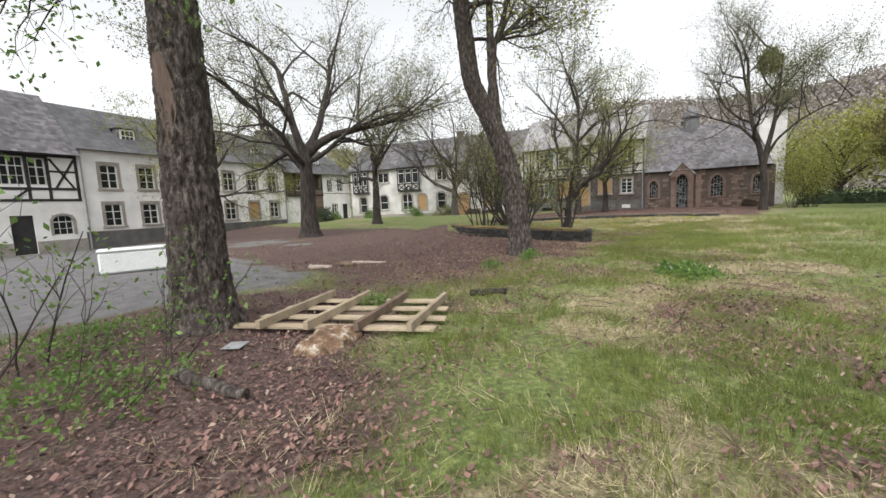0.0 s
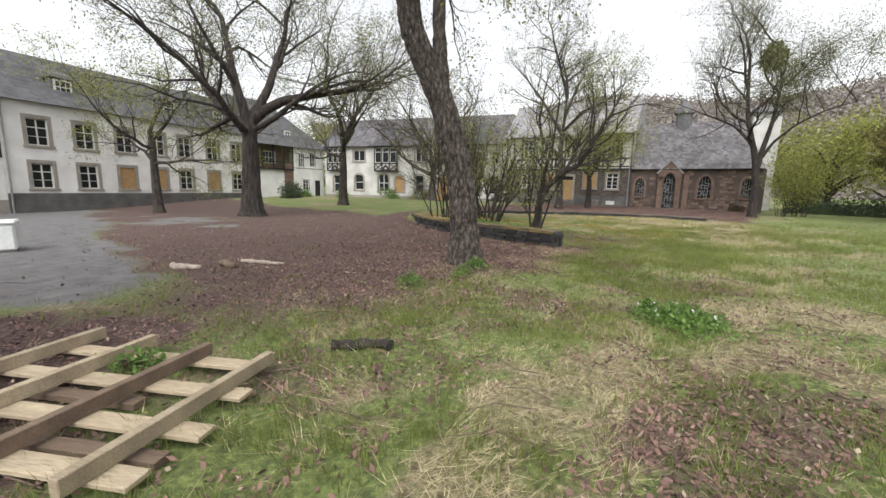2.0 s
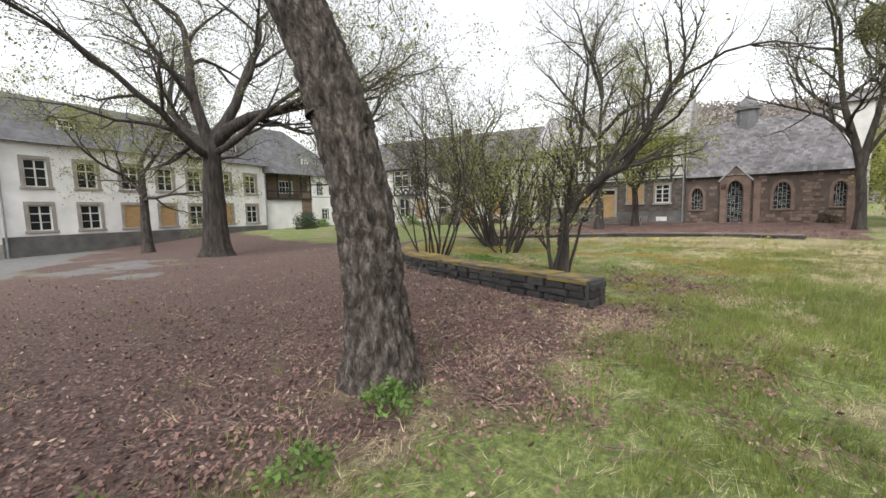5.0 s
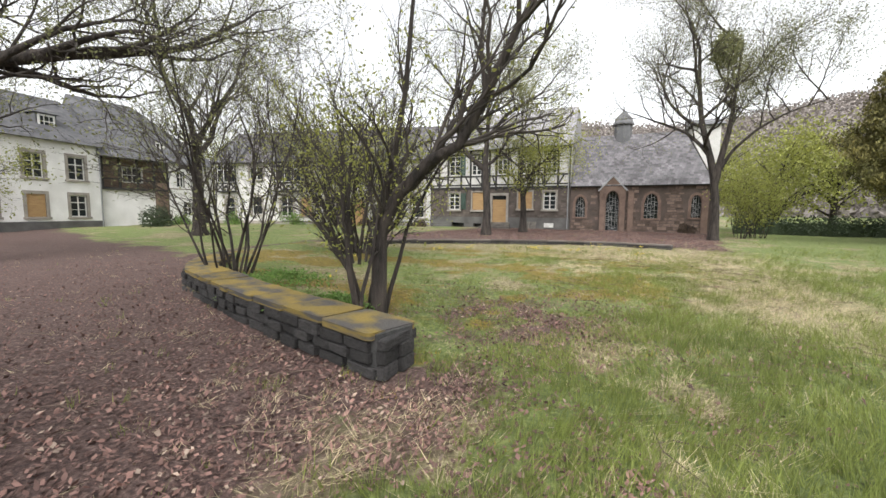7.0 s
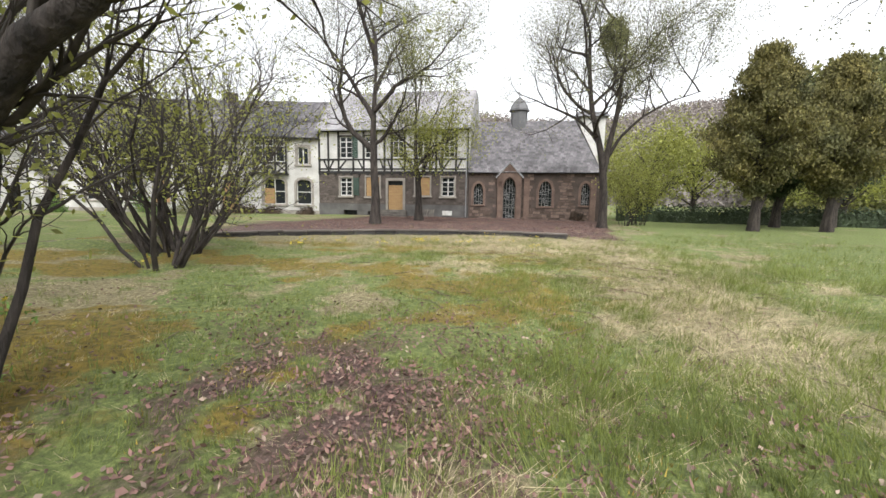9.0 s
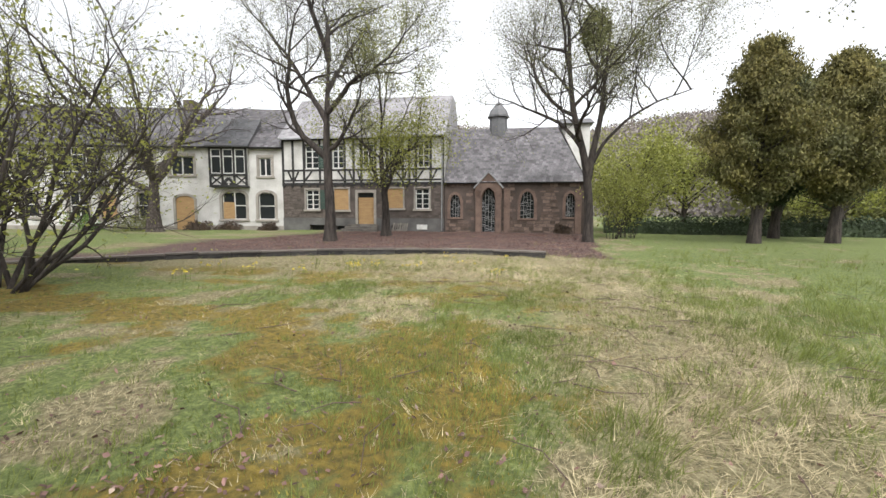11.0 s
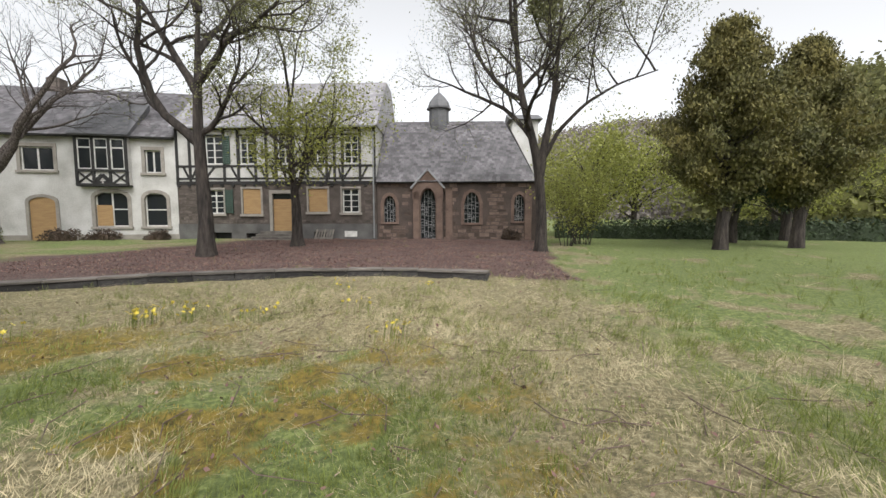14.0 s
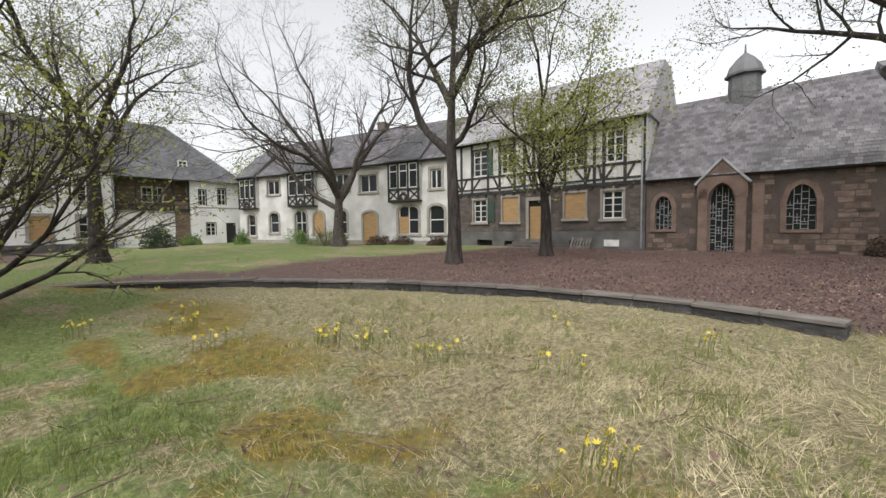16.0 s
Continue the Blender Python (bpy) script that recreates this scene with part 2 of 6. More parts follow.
def arch_pts(w, h, rise, pointed=False, n=8):
    """Outline of an arched opening, from its lower right round to its lower left."""
    pts = [(w / 2, 0)]
    for i in range(n + 1):
        s = i / n
        if pointed:
            x = w / 2 * (1 - 2 * s)
            pts.append((x, h - rise + rise * math.sqrt(max(0, 1 - abs(2 * s - 1) ** 1.7))))
        else:
            a = math.pi * s
            pts.append((w / 2 * math.cos(a), h - rise + rise * math.sin(a)))
    return pts + [(-w / 2, 0)]


def arch_band(w, h, rise, pointed, band, d0, d1, outer_rect=None):
    """A surround about an arched opening; with outer_rect (W, H) it fills that rectangle round the arch."""
    bm = bmesh.new()
    inn = arch_pts(w, h, rise, pointed)
    if outer_rect:
        W, H = outer_rect
        out = [(W / 2, 0)]
        n = len(inn) - 2
        for x, z in inn[1:-1]:
            out.append((max(-W / 2, min(W / 2, x * W / w * 1.0)), H))
        out[1] = (W / 2, H)
        out[-1] = (-W / 2, H)
        out.append((-W / 2, 0))
    else:
        out = arch_pts(w + 2 * band, h + band, rise + band * 0.6, pointed)
    A = [[bm.verts.new((x, d, z)) for x, z in inn] for d in (d0, d1)]
    B = [[bm.verts.new((x, d, z)) for x, z in out] for d in (d0, d1)]
    for i in range(len(inn) - 1):
        bm.faces.new((A[0][i], B[0][i], B[0][i + 1], A[0][i + 1]))
        bm.faces.new((B[0][i], B[1][i], B[1][i + 1], B[0][i + 1]))
        bm.faces.new((A[0][i], A[0][i + 1], A[1][i + 1], A[1][i]))
    bmesh.ops.recalc_face_normals(bm, faces=bm.faces)
    return bm


def window(parent, u, z, w, h, cols=2, rows=3, surround=SURROUND, band=0.17, sill=True, boarded=0, arch=None, label="", depth=0.14):
    """A casement window, lower middle of its opening at (u, z): frame with bars, panes, sill, surround."""
    def frame_mesh():
        bm = bmesh.new()
        t = 0.07
        for x0, x1, z0, z1 in ((-w / 2, -w / 2 + t, 0, h), (w / 2 - t, w / 2, 0, h), (-w / 2 + t, w / 2 - t, 0, t), (-w / 2 + t, w / 2 - t, h - t, h)):
            box(bm, x0, x1, depth - 0.035, depth + 0.035, z0, z1)
        for c in range(1, cols):
            x = -w / 2 + w * c / cols
            tt = 0.045 if c * 2 == cols else 0.018
            box(bm, x - tt, x + tt, depth - 0.03, depth + 0.03, t, h - t)
        for r in range(1, rows):
            zz = h * r / rows
            tt = 0.035 if r == rows - 1 else 0.018
            box(bm, -w / 2 + t, w / 2 - t, depth - 0.025, depth + 0.025, zz - tt, zz + tt)
        return bm
    key = (round(w, 2), round(h, 2), cols, rows, depth)
    if boarded == 1:
        def b():
            bm = bmesh.new()
            box(bm, -w / 2 + 0.01, w / 2 - 0.01, 0.03, 0.06, 0.01, h - 0.01, 0.004)
            return bm
        win = shared(("board",) + key, b, "boarded_window", PLY, parent, u, 0, z, "plywood-boarded window")
    else:
        win = shared(("frame",) + key, frame_mesh, "window", FRAMEW, parent, u, 0, z, label)
        for c in range(cols):
            for r in range(rows):
                pw, ph = w / cols, h / rows
                def pane():
                    bm = bmesh.new()
                    box(bm, -pw / 2 + 0.01, pw / 2 - 0.01, -0.004, 0.004, 0.01, ph - 0.01)
                    return bm
                shared(("pane", round(pw, 2), round(ph, 2)), pane, "pane", GLASS, win, -w / 2 + pw * (c + 0.5), depth, ph * r)
        if boarded == 2:
            bm = bmesh.new()
            box(bm, -w / 2 + 0.05, 0.0, depth - 0.09, depth - 0.06, 0.05, h * 0.62)
            part("board", bm, PLY, win, "plywood board over one casement")
    # black panel behind the panes, painted as the unlit room
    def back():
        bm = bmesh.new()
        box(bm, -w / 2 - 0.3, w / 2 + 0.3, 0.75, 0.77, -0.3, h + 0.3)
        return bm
    shared(("back", round(w, 2), round(h, 2)), back, "room_behind", UNLIT, win, 0, 0, 0)
    if arch:
        rise, pointed = arch
        shared(("spandrel", round(w, 2), round(h, 2), arch), lambda: arch_band(w * 0.995, h, rise, pointed, 0, 0.0, 0.3, (w + 0.02, h + 0.02)), "arch_head", surround, win, 0, -0.004, 0)
        if band:
            shared(("aband", round(w, 2), round(h, 2), arch), lambda: arch_band(w, h, rise, pointed, band, -0.05, 0.1), "surround", surround, win, 0, 0, 0)
    elif band:
        def sur():
            bm = bmesh.new()
            box(bm, -w / 2 - band, -w / 2, -0.035, 0.1, 0, h, 0.01)
            box(bm, w / 2, w / 2 + band, -0.035, 0.1, 0, h, 0.01)
            box(bm, -w / 2 - band, w / 2 + band, -0.04, 0.1, h, h + band * 1.1, 0.01)
            return bm
        shared(("sur", surround.name, round(w, 2), round(h, 2), band), sur, "surround", surround, win, 0, 0, 0)
    if sill:
        def sl():
            bm = bmesh.new()
            box(bm, -w / 2 - band - 0.06, w / 2 + band + 0.06, -0.12, 0.12, -0.16, 0, 0.015)
            return bm
        shared(("sill", surround.name, round(w, 2), band), sl, "window_sill", surround, win, 0, 0, 0)
    return win


def slates(name, parent, u0, u1, v0, z0, v1, z1, material, row=0.3, col=0.28, u0b=None, u1b=None, label=""):
    """Courses of slates from the eave (v0, z0) up to the ridge (v1, z1)."""
    u0b, u1b = (u0 if u0b is None else u0b), (u1 if u1b is None else u1b)
    L = math.hypot(v1 - v0, z1 - z0)
    n = max(2, int(L / row))
    sv, sz = (v1 - v0) / L, (z1 - z0) / L
    nv, nz = -sz, sv
    if nz < 0:
        nv, nz = -nv, -nz
    rng = np.random.default_rng(abs(hash((round(u0, 2), round(z0, 2)))) % 9999)
    quads = []
    for i in range(n):
        s0, s1 = L * i / n, L * (i + 1.25) / n
        f = i / n
        a, b = u0 + (u0b - u0) * f, u1 + (u1b - u1) * f
        m = max(1, int((b - a) / col))
        edges = a + (b - a) * (np.arange(m + 1) + (0.5 if i % 2 else 0) - 0.25) / m
        edges[0], edges[-1] = a, b
        for j in range(m):
            lift = 0.035 + rng.random() * 0.012
            x0, x1 = edges[j] + 0.006, edges[j + 1] - 0.006
            d = rng.normal(0, 0.012)
            p = lambda u, s, k: (u, v0 + sv * s + nv * k, z0 + sz * s + nz * k)
            quads.append((p(x0, s0 + d, lift), p(x1, s0 + d, lift), p(x1, min(s1, L), 0.012), p(x0, min(s1, L), 0.012)))
    return fast(name, np.array(quads), 4, material, parent, label)


def prism(name, parent, u0, u1, prof, material, u0b=None, label=""):
    """A solid of the (v, z) outline prof from u0 to u1."""
    bm = bmesh.new()
    a = [bm.verts.new((u0, v, z)) for v, z in prof]
    b = [bm.verts.new((u1, v, z)) for v, z in prof]
    bm.faces.new(a), bm.faces.new(b[::-1])
    for i in range(len(prof)):
        j = (i + 1) % len(prof)
        bm.faces.new((a[i], b[i], b[j], a[j]))
    bmesh.ops.recalc_face_normals(bm, faces=bm.faces)
    return part(name, bm, material, parent, label)


# ---- the ground ----
def sstep(a, b, x):
    t = np.clip((x - a) / (b - a), 0, 1)
    return t * t * (3 - 2 * t)


OVAL = [(-3.3, 11.9), (-6.0, 12.2), (-8.8, 12.75), (-11.2, 14.2), (-13.2, 16.6), (-14.2, 19.3), (-13.6, 21.6), (-11.75, 24.1), (-8.8, 26.3), (-5.8, 27.7), (-3.1, 28.1), (-1.55, 27.9)]


def seg_dist(x, y, pts):
    d = np.full(np.shape(x), 1e9)
    for (ax, ay), (bx, by) in zip(pts[:-1], pts[1:]):
        t = np.clip(((x - ax) * (bx - ax) + (y - ay) * (by - ay)) / ((bx - ax) ** 2 + (by - ay) ** 2), 0, 1)
        d = np.minimum(d, np.hypot(x - ax - t * (bx - ax), y - ay - t * (by - ay)))
    return d


def inside_oval(x, y):
    """1 inside the lawn that the low wall and the kerb bound."""
    poly = OVAL + [(0.5, 20.0)]
    c = np.zeros(np.shape(x), bool)
    for (ax, ay), (bx, by) in zip(poly, poly[1:] + poly[:1]):
        if ay != by:
            c ^= ((ay > y) != (by > y)) & (x < (bx - ax) * (y - ay) / (by - ay) + ax)
    return c.astype(float)


def rumple(x, y, f, s=0.0):
    return (np.sin(x * f + 1.3 * np.sin(y * f * 0.7 + s)) + np.sin(y * f * 1.13 + 1.7 * np.sin(x * f * 0.6 + 2 + s))) * 0.5


def vnoise(x, y, s, seed=0):
    """Smooth lattice noise from 0 to 1."""
    x, y = np.asarray(x, float) * s, np.asarray(y, float) * s
    ix, iy = np.floor(x).astype(np.int64), np.floor(y).astype(np.int64)
    fx, fy = x - ix, y - iy
    fx, fy = fx * fx * (3 - 2 * fx), fy * fy * (3 - 2 * fy)

    def h(a, b):
        k = (a * 374761393 + b * 668265263 + seed * 97463417) & 0x7FFFFFFF
        k = ((k ^ (k >> 13)) * 1274126177) & 0x7FFFFFFF
        return ((k ^ (k >> 16)) & 0xFFFF) / 65535.0
    return (h(ix, iy) * (1 - fx) + h(ix + 1, iy) * fx) * (1 - fy) + (h(ix, iy + 1) * (1 - fx) + h(ix + 1, iy + 1) * fx) * fy


def fbm(x, y, s, seed=0, octaves=4):
    t, a, tot = 0.0, 1.0, 0.0
    for i in range(octaves):
        t = t + a * vnoise(x, y, s * 2.03 ** i, seed + 31 * i)
        tot += a
        a *= 0.6
    return t / tot


def height(x, y):
    x, y = np.asarray(x, float), np.asarray(y, float)
    z = -0.85 * sstep(-14, -36, x) * sstep(22, 6, y)
    z = z + 0.03 * rumple(x, y, 0.9) + 0.015 * rumple(x, y, 2.9, 1)
    ins = inside_oval(x, y)
    z = z + 0.24 * ins * np.exp(-(seg_dist(x, y, OVAL[:6]) / 2.2) ** 2) * sstep(-3.4, -5.5, x)
    z = z + 0.14 * (1 - ins) * sstep(24, 28.5, y) * sstep(2, -3, x)
    far = np.hypot(x + 8, y - 20)
    return z + 0.02 * np.maximum(0, far - 70)


def zones(x, y):
    """Shares of leaf litter, asphalt, dry growth and moss at a place."""
    w = rumple(x, y, 0.8, 3) * 0.5 + (fbm(x, y, 0.8, 1) - 0.5) * 2.6
    ins = inside_oval(x, y)
    edge = np.interp(y, [-4, 0.4, 1.3, 2.4, 4, 6, 8.5, 10, 12, 13], [0.3, 0.0, -1.0, -2.2, -2.9, -3.4, -3.0, -2.6, -2.7, -3.6])
    leaf = sstep(1.3, -0.9, x - edge + w) * sstep(16.5, 14.5, y + w + 0.12 * (x + 12)) * (1 - ins)
    plaza = (1 - ins) * sstep(27.4, 28.2, y + 0.3 * w + 0.9 * sstep(-6, -14, x) * 8) * sstep(0.9, 0.0, x + w * 0.6) * sstep(-19, -15, x + w)
    ring = (1 - ins) * sstep(2.6, 1.6, seg_dist(x, y, OVAL[3:9]) + w * 0.5)
    spot = 0.75 * sstep(0.54, 0.68, fbm(x, y, 0.75, 9)) * sstep(13, 10, y) * sstep(4.5, 2, x)
    under = 0.8 * np.exp(-((x + 3.1) ** 2 / 3.2 + (y - 14.2) ** 2 / 2.6)) * sstep(0.36, 0.58, fbm(x, y, 1.6, 14))
    bare = sstep(0.54, 0.66, fbm(x, y, 0.55, 17)) * sstep(-1.5, -3.5, x) * sstep(6.5, 3, y)
    leaf = np.maximum.reduce([leaf * (1 - 0.45 * bare), plaza, ring, 0.72 * spot, under])
    asph = sstep(-4.8, -5.9, x + 0.3 * w) * sstep(0.6, -0.5, y - 3.4 + 0.14 * (x + 7) + 0.6 * w) * sstep(-6, -3, y)
    asph = np.maximum(asph, 0.85 * sstep(0.48, 0.6, fbm(x, y, 0.4, 23)) * sstep(-5.5, -8.5, x) * sstep(11, 7.5, y))
    leaf = leaf * (1 - 0.93 * asph)
    n1, n2 = fbm(x, y, 0.6, 7), fbm(x, y, 2.2, 4)
    dry = sstep(0.46, 0.64, 0.6 * n1 + 0.4 * n2 - 0.03 * sstep(11, 6, y) - 0.09 * sstep(1.0, 4, x))
    seam = np.exp(-((x - 0.2 + 0.12 * (y - 18)) / 1.5) ** 2) * sstep(14, 17, y)
    dry = np.maximum(dry, sstep(0.3, 0.62, n2 + 0.25) * np.maximum(0.9 * seam, ins * sstep(20.0, 23.5, y + 2 * n1 - 1)))
    moss = 0.85 * sstep(0.44, 0.62, fbm(x, y, 0.85, 41, 5)) * sstep(10.5, 13, y) * sstep(25, 21.5, y) * sstep(0.3, -1.6, x) * (0.2 + 0.8 * ins) * (1 - 0.6 * leaf)
    return leaf, asph, dry, moss


gx = np.concatenate([np.array([-900, -500, -300, -200, -140, -100, -75, -58]), np.arange(-50, -16, 1.0), np.arange(-16, -7, 0.2), np.arange(-7, 4, 0.1), np.arange(4, 12, 0.2), np.arange(12, 30, 1.0), np.array([34, 42, 55, 75, 100, 140, 200, 300, 500, 900])])
gy = np.concatenate([np.array([-900, -500, -300, -150, -80, -45, -28, -18, -12]), np.arange(-8, -3, 0.5), np.arange(-3, 27, 0.1), np.arange(27, 31, 0.2), np.arange(31, 52, 0.8), np.array([56, 64, 80, 100, 140, 200, 300, 500, 900])])
X, Y = np.meshgrid(gx, gy)
Z = height(X, Y)
Z = Z + np.random.default_rng(4).normal(0, 0.008, Z.shape)
me = bpy.data.meshes.new("ground")
nx, ny = len(gx), len(gy)
me.vertices.add(nx * ny)
me.vertices.foreach_set("co", np.stack([X, Y, Z], -1).astype(np.float32).ravel())
I, J = np.meshgrid(np.arange(nx - 1), np.arange(ny - 1))
q = np.stack([J * nx + I, J * nx + I + 1, (J + 1) * nx + I + 1, (J + 1) * nx + I], -1).reshape(-1, 4)
me.loops.add(q.size)
me.loops.foreach_set("vertex_index", q.astype(np.int32).ravel())
me.polygons.add(len(q))
me.polygons.foreach_set("loop_start", np.arange(0, q.size, 4, dtype=np.int32))
me.polygons.foreach_set("use_smooth", np.ones(len(q), bool))
me.update(calc_edges=True)
zl, za, zd, zm = zones(X, Y)
at = me.attributes.new("cover", 'FLOAT_COLOR', 'POINT')
at.data.foreach_set("color", np.stack([zl, za, zd, zm], -1).astype(np.float32).ravel())
GROUND = bpy.data.materials.new("lawn_litter_asphalt")
GROUND.use_nodes = True
n, l = GROUND.node_tree.nodes, GROUND.node_tree.links
gp = n["Principled BSDF"]
att = n.new("ShaderNodeAttribute")
att.attribute_name = "cover"
sep = n.new("ShaderNodeSeparateColor")
l.new(att.outputs["Color"], sep.inputs[0])
tc = n.new("ShaderNodeTexCoord")


def ramp_noise(scale, cols, detail=8, rough=0.65):
    a = n.new("ShaderNodeTexNoise")
    a.inputs["Scale"].default_value, a.inputs["Detail"].default_value, a.inputs["Roughness"].default_value = scale, detail, rough
    l.new(tc.outputs["Object"], a.inputs["Vector"])
    r = n.new("ShaderNodeValToRGB")
    els = r.color_ramp.elements
    while len(els) < len(cols):
        els.new(0.5)
    for e, (p, c) in zip(els, cols):
        e.position, e.color = p, (*c, 1)
    l.new(a.outputs["Fac"], r.inputs[0])
    return r.outputs[0], a.outputs["Fac"]


def blend(f, a, b, gain=None):
    m = n.new("ShaderNodeMixRGB")
    l.new(f, m.inputs[0])
    l.new(a, m.inputs[1])
    l.new(b, m.inputs[2])
    return m.outputs[0]


def rough_edge(share, noise_fac, amount=0.6):
    """A share with a ragged edge."""
    a = n.new("ShaderNodeMath")
    a.operation = 'MULTIPLY_ADD'
    a.inputs[1].default_value = amount
    l.new(noise_fac, a.inputs[0])
    l.new(share, a.inputs[2])
    mr = n.new("ShaderNodeMapRange")
    mr.inputs["From Min"].default_value, mr.inputs["From Max"].default_value = 0.5 * amount + 0.3, 0.5 * amount + 0.7
    l.new(a.outputs[0], mr.inputs["Value"])
    return mr.outputs[0]


# darkest stops paint both bare soil and the shadow between tufts
green, f1 = ramp_noise(16, [(0.3, (0.035, 0.042, 0.016)), (0.5, (0.125, 0.16, 0.045)), (0.68, (0.27, 0.31, 0.1))], rough=0.75)
straw, f2 = ramp_noise(18, [(0.3, (0.045, 0.038, 0.02)), (0.5, (0.19, 0.165, 0.085)), (0.68, (0.42, 0.37, 0.23))], rough=0.75)
mossc, f6 = ramp_noise(14, [(0.3, (0.05, 0.045, 0.01)), (0.7, (0.27, 0.195, 0.035))])
leafc, f4 = ramp_noise(26, [(0.3, (0.025, 0.016, 0.014)), (0.47, (0.07, 0.041, 0.036)), (0.58, (0.14, 0.09, 0.076)), (0.72, (0.31, 0.24, 0.205))], rough=0.72)
asphc, f5 = ramp_noise(3, [(0.3, (0.1, 0.096, 0.096)), (0.7, (0.19, 0.185, 0.185))])
c = blend(rough_edge(sep.outputs[2], f2), green, straw)
c = blend(rough_edge(att.outputs["Alpha"], f6), c, mossc)
c = blend(rough_edge(sep.outputs[1], f5), c, asphc)
leafshare = rough_edge(sep.outputs[0], f4)
c = blend(leafshare, c, leafc)
l.new(c, gp.inputs["Base Color"])
gp.inputs["Roughness"].default_value = 0.95
bp = n.new("ShaderNodeBump")
bp.inputs["Strength"].default_value, bp.inputs["Distance"].default_value = 0.8, 0.04
l.new(f4, bp.inputs["Height"])
l.new(bp.outputs[0], gp.inputs["Normal"])
tagged(link("ground", me, GROUND), "grassy courtyard ground with leaf litter and asphalt", "ground", kind="structure")


# ---- chapel ----
FA = 8.4
FX, FY = -13.0, 41.9


def fpos(u, v=0.0):
    """A place in the long front's own measures: u along it, v behind it."""
    a = radians(FA)
    return FX + u * math.cos(a) - v * math.sin(a), FY + u * math.sin(a) + v * math.cos(a)


def tracery(parent, u, z, w, h, rise, seed):
    """Leaded window of crossing pale bars behind a pointed opening."""
    rng = random.Random(seed)
    bm = bmesh.new()
    n = 4
    for i in range(n + 1):
        x = -w / 2 + w * i / n
        top = h - rise + rise * math.sqrt(max(0, 1 - abs(2 * x / w) ** 1.7))
        box(bm, x - 0.012, x + 0.012, 0.19, 0.21, 0, top)
    zz = 0.1
    while zz < h - 0.2:
        for i in range(n):
            if rng.random() < 0.7:
                x = -w / 2 + w * i / n
                z1 = zz + rng.uniform(-0.07, 0.07)
                top = h - rise + rise * math.sqrt(max(0, 1 - abs(2 * (abs(x + w / n / 2) + w / n / 2) / w) ** 1.7)) if abs(x + w / n / 2) + w / n / 2 < w / 2 else h - rise
                if z1 < top:
                    box(bm, x, x + w / n, 0.192, 0.208, z1 - 0.012, z1 + 0.012)
                if rng.random() < 0.5 and z1 + 0.15 < top:
                    box(bm, x + w / n * 0.5 - 0.01, x + w / n * 0.5 + 0.01, 0.192, 0.208, z1, z1 + 0.16)
        zz += 0.15
    t = part("window_tracery", bm, LEADING, parent, "pale lattice of leaded bars")
    t.location = (u, 0, z)
    bm = bmesh.new()
    box(bm, -w / 2, w / 2, 0.25, 0.26, 0, h)
    part("glass_pane", bm, GLASS, t)
    return t


def rubble(parent, u0, u1, z0, z1, holes, material, seed, limit=300, size=0.42, course=0.2):
    """Squared rubble stones proud of the wall, in uneven courses."""
    rng = random.Random(seed)
    z, made, rest = z0, 0, []
    while z < z1 - 0.06:
        h = min(rng.uniform(0.7, 1.3) * course, z1 - z)
        u = u0 + rng.uniform(0, 0.1)
        while u < u1 - 0.1:
            w = min(rng.uniform(0.5, 1.5) * size, u1 - u)
            if not any(u + w > a - 0.02 and u < b + 0.02 and z + h > c - 0.02 and z < d + 0.02 for a, b, c, d in holes):
                rest.append((u + w / 2, z + h / 2, w - 0.03, h - 0.03, rng.uniform(0.008, 0.03)))
            u += w
        z += h
    rng.shuffle(rest)
    singles, joined = rest[:limit], rest[limit:]
    base = bmesh.new()
    box(base, -0.5, 0.5, -1, 0.5, -0.5, 0.5)
    bmesh.ops.bevel(base, geom=base.edges[:], offset=0.06, segments=1, affect='EDGES')
    me = bpy.data.meshes.new("stone")
    base.to_mesh(me)
    base.free()
    me.materials.append(material)
    for u, z, w, h, d in singles:
        ob = new("stone", me)
        ob.parent = parent
        ob.location, ob.scale = (u, 0, z), (w, d, h)
    if joined:
        bm = bmesh.new()
        for u, z, w, h, d in joined:
            e = 0.012
            f = [bm.verts.new(p) for p in ((u - w / 2 + e, -d, z - h / 2 + e), (u + w / 2 - e, -d, z - h / 2 + e), (u + w / 2 - e, -d, z + h / 2 - e), (u - w / 2 + e, -d, z + h / 2 - e))]
            b = [bm.verts.new(p) for p in ((u - w / 2, 0.01, z - h / 2), (u + w / 2, 0.01, z - h / 2), (u + w / 2, 0.01, z + h / 2), (u - w / 2, 0.01, z + h / 2))]
            bm.faces.new(f)
            for i in range(4):
                bm.faces.new((b[i], b[(i + 1) % 4], f[(i + 1) % 4], f[i]))
        o = part("stonework", bm, material, parent)
        o["kind"] = "stuff"


chapel = empty("chapel", FX, FY, 0, FA, "brown rubble-stone chapel with slate roof and pointed windows", "chapel", kind="structure")
CH = (3.64, 13.2)
ch_open = [(4.05, 4.8, 1.2, 2.85), (6.37, 7.3, 0.0, 3.25), (9.1, 10.05, 1.15, 3.05), (12.2, 12.85, 1.25, 2.9)]
cw = part("wall", wall_sheet(CH[0], CH[1], -0.4, 3.65, 0.5, ch_open), MORTAR, chapel, "brown rubble stone wall")
rubble(cw, CH[0] + 0.05, CH[1] - 0.05, -0.1, 3.6, [(a - 0.3, b + 0.3, c - 0.12, d + 0.3) for a, b, c, d in ch_open] + [(5.9, 7.75, -0.2, 4)], STONE, 3)
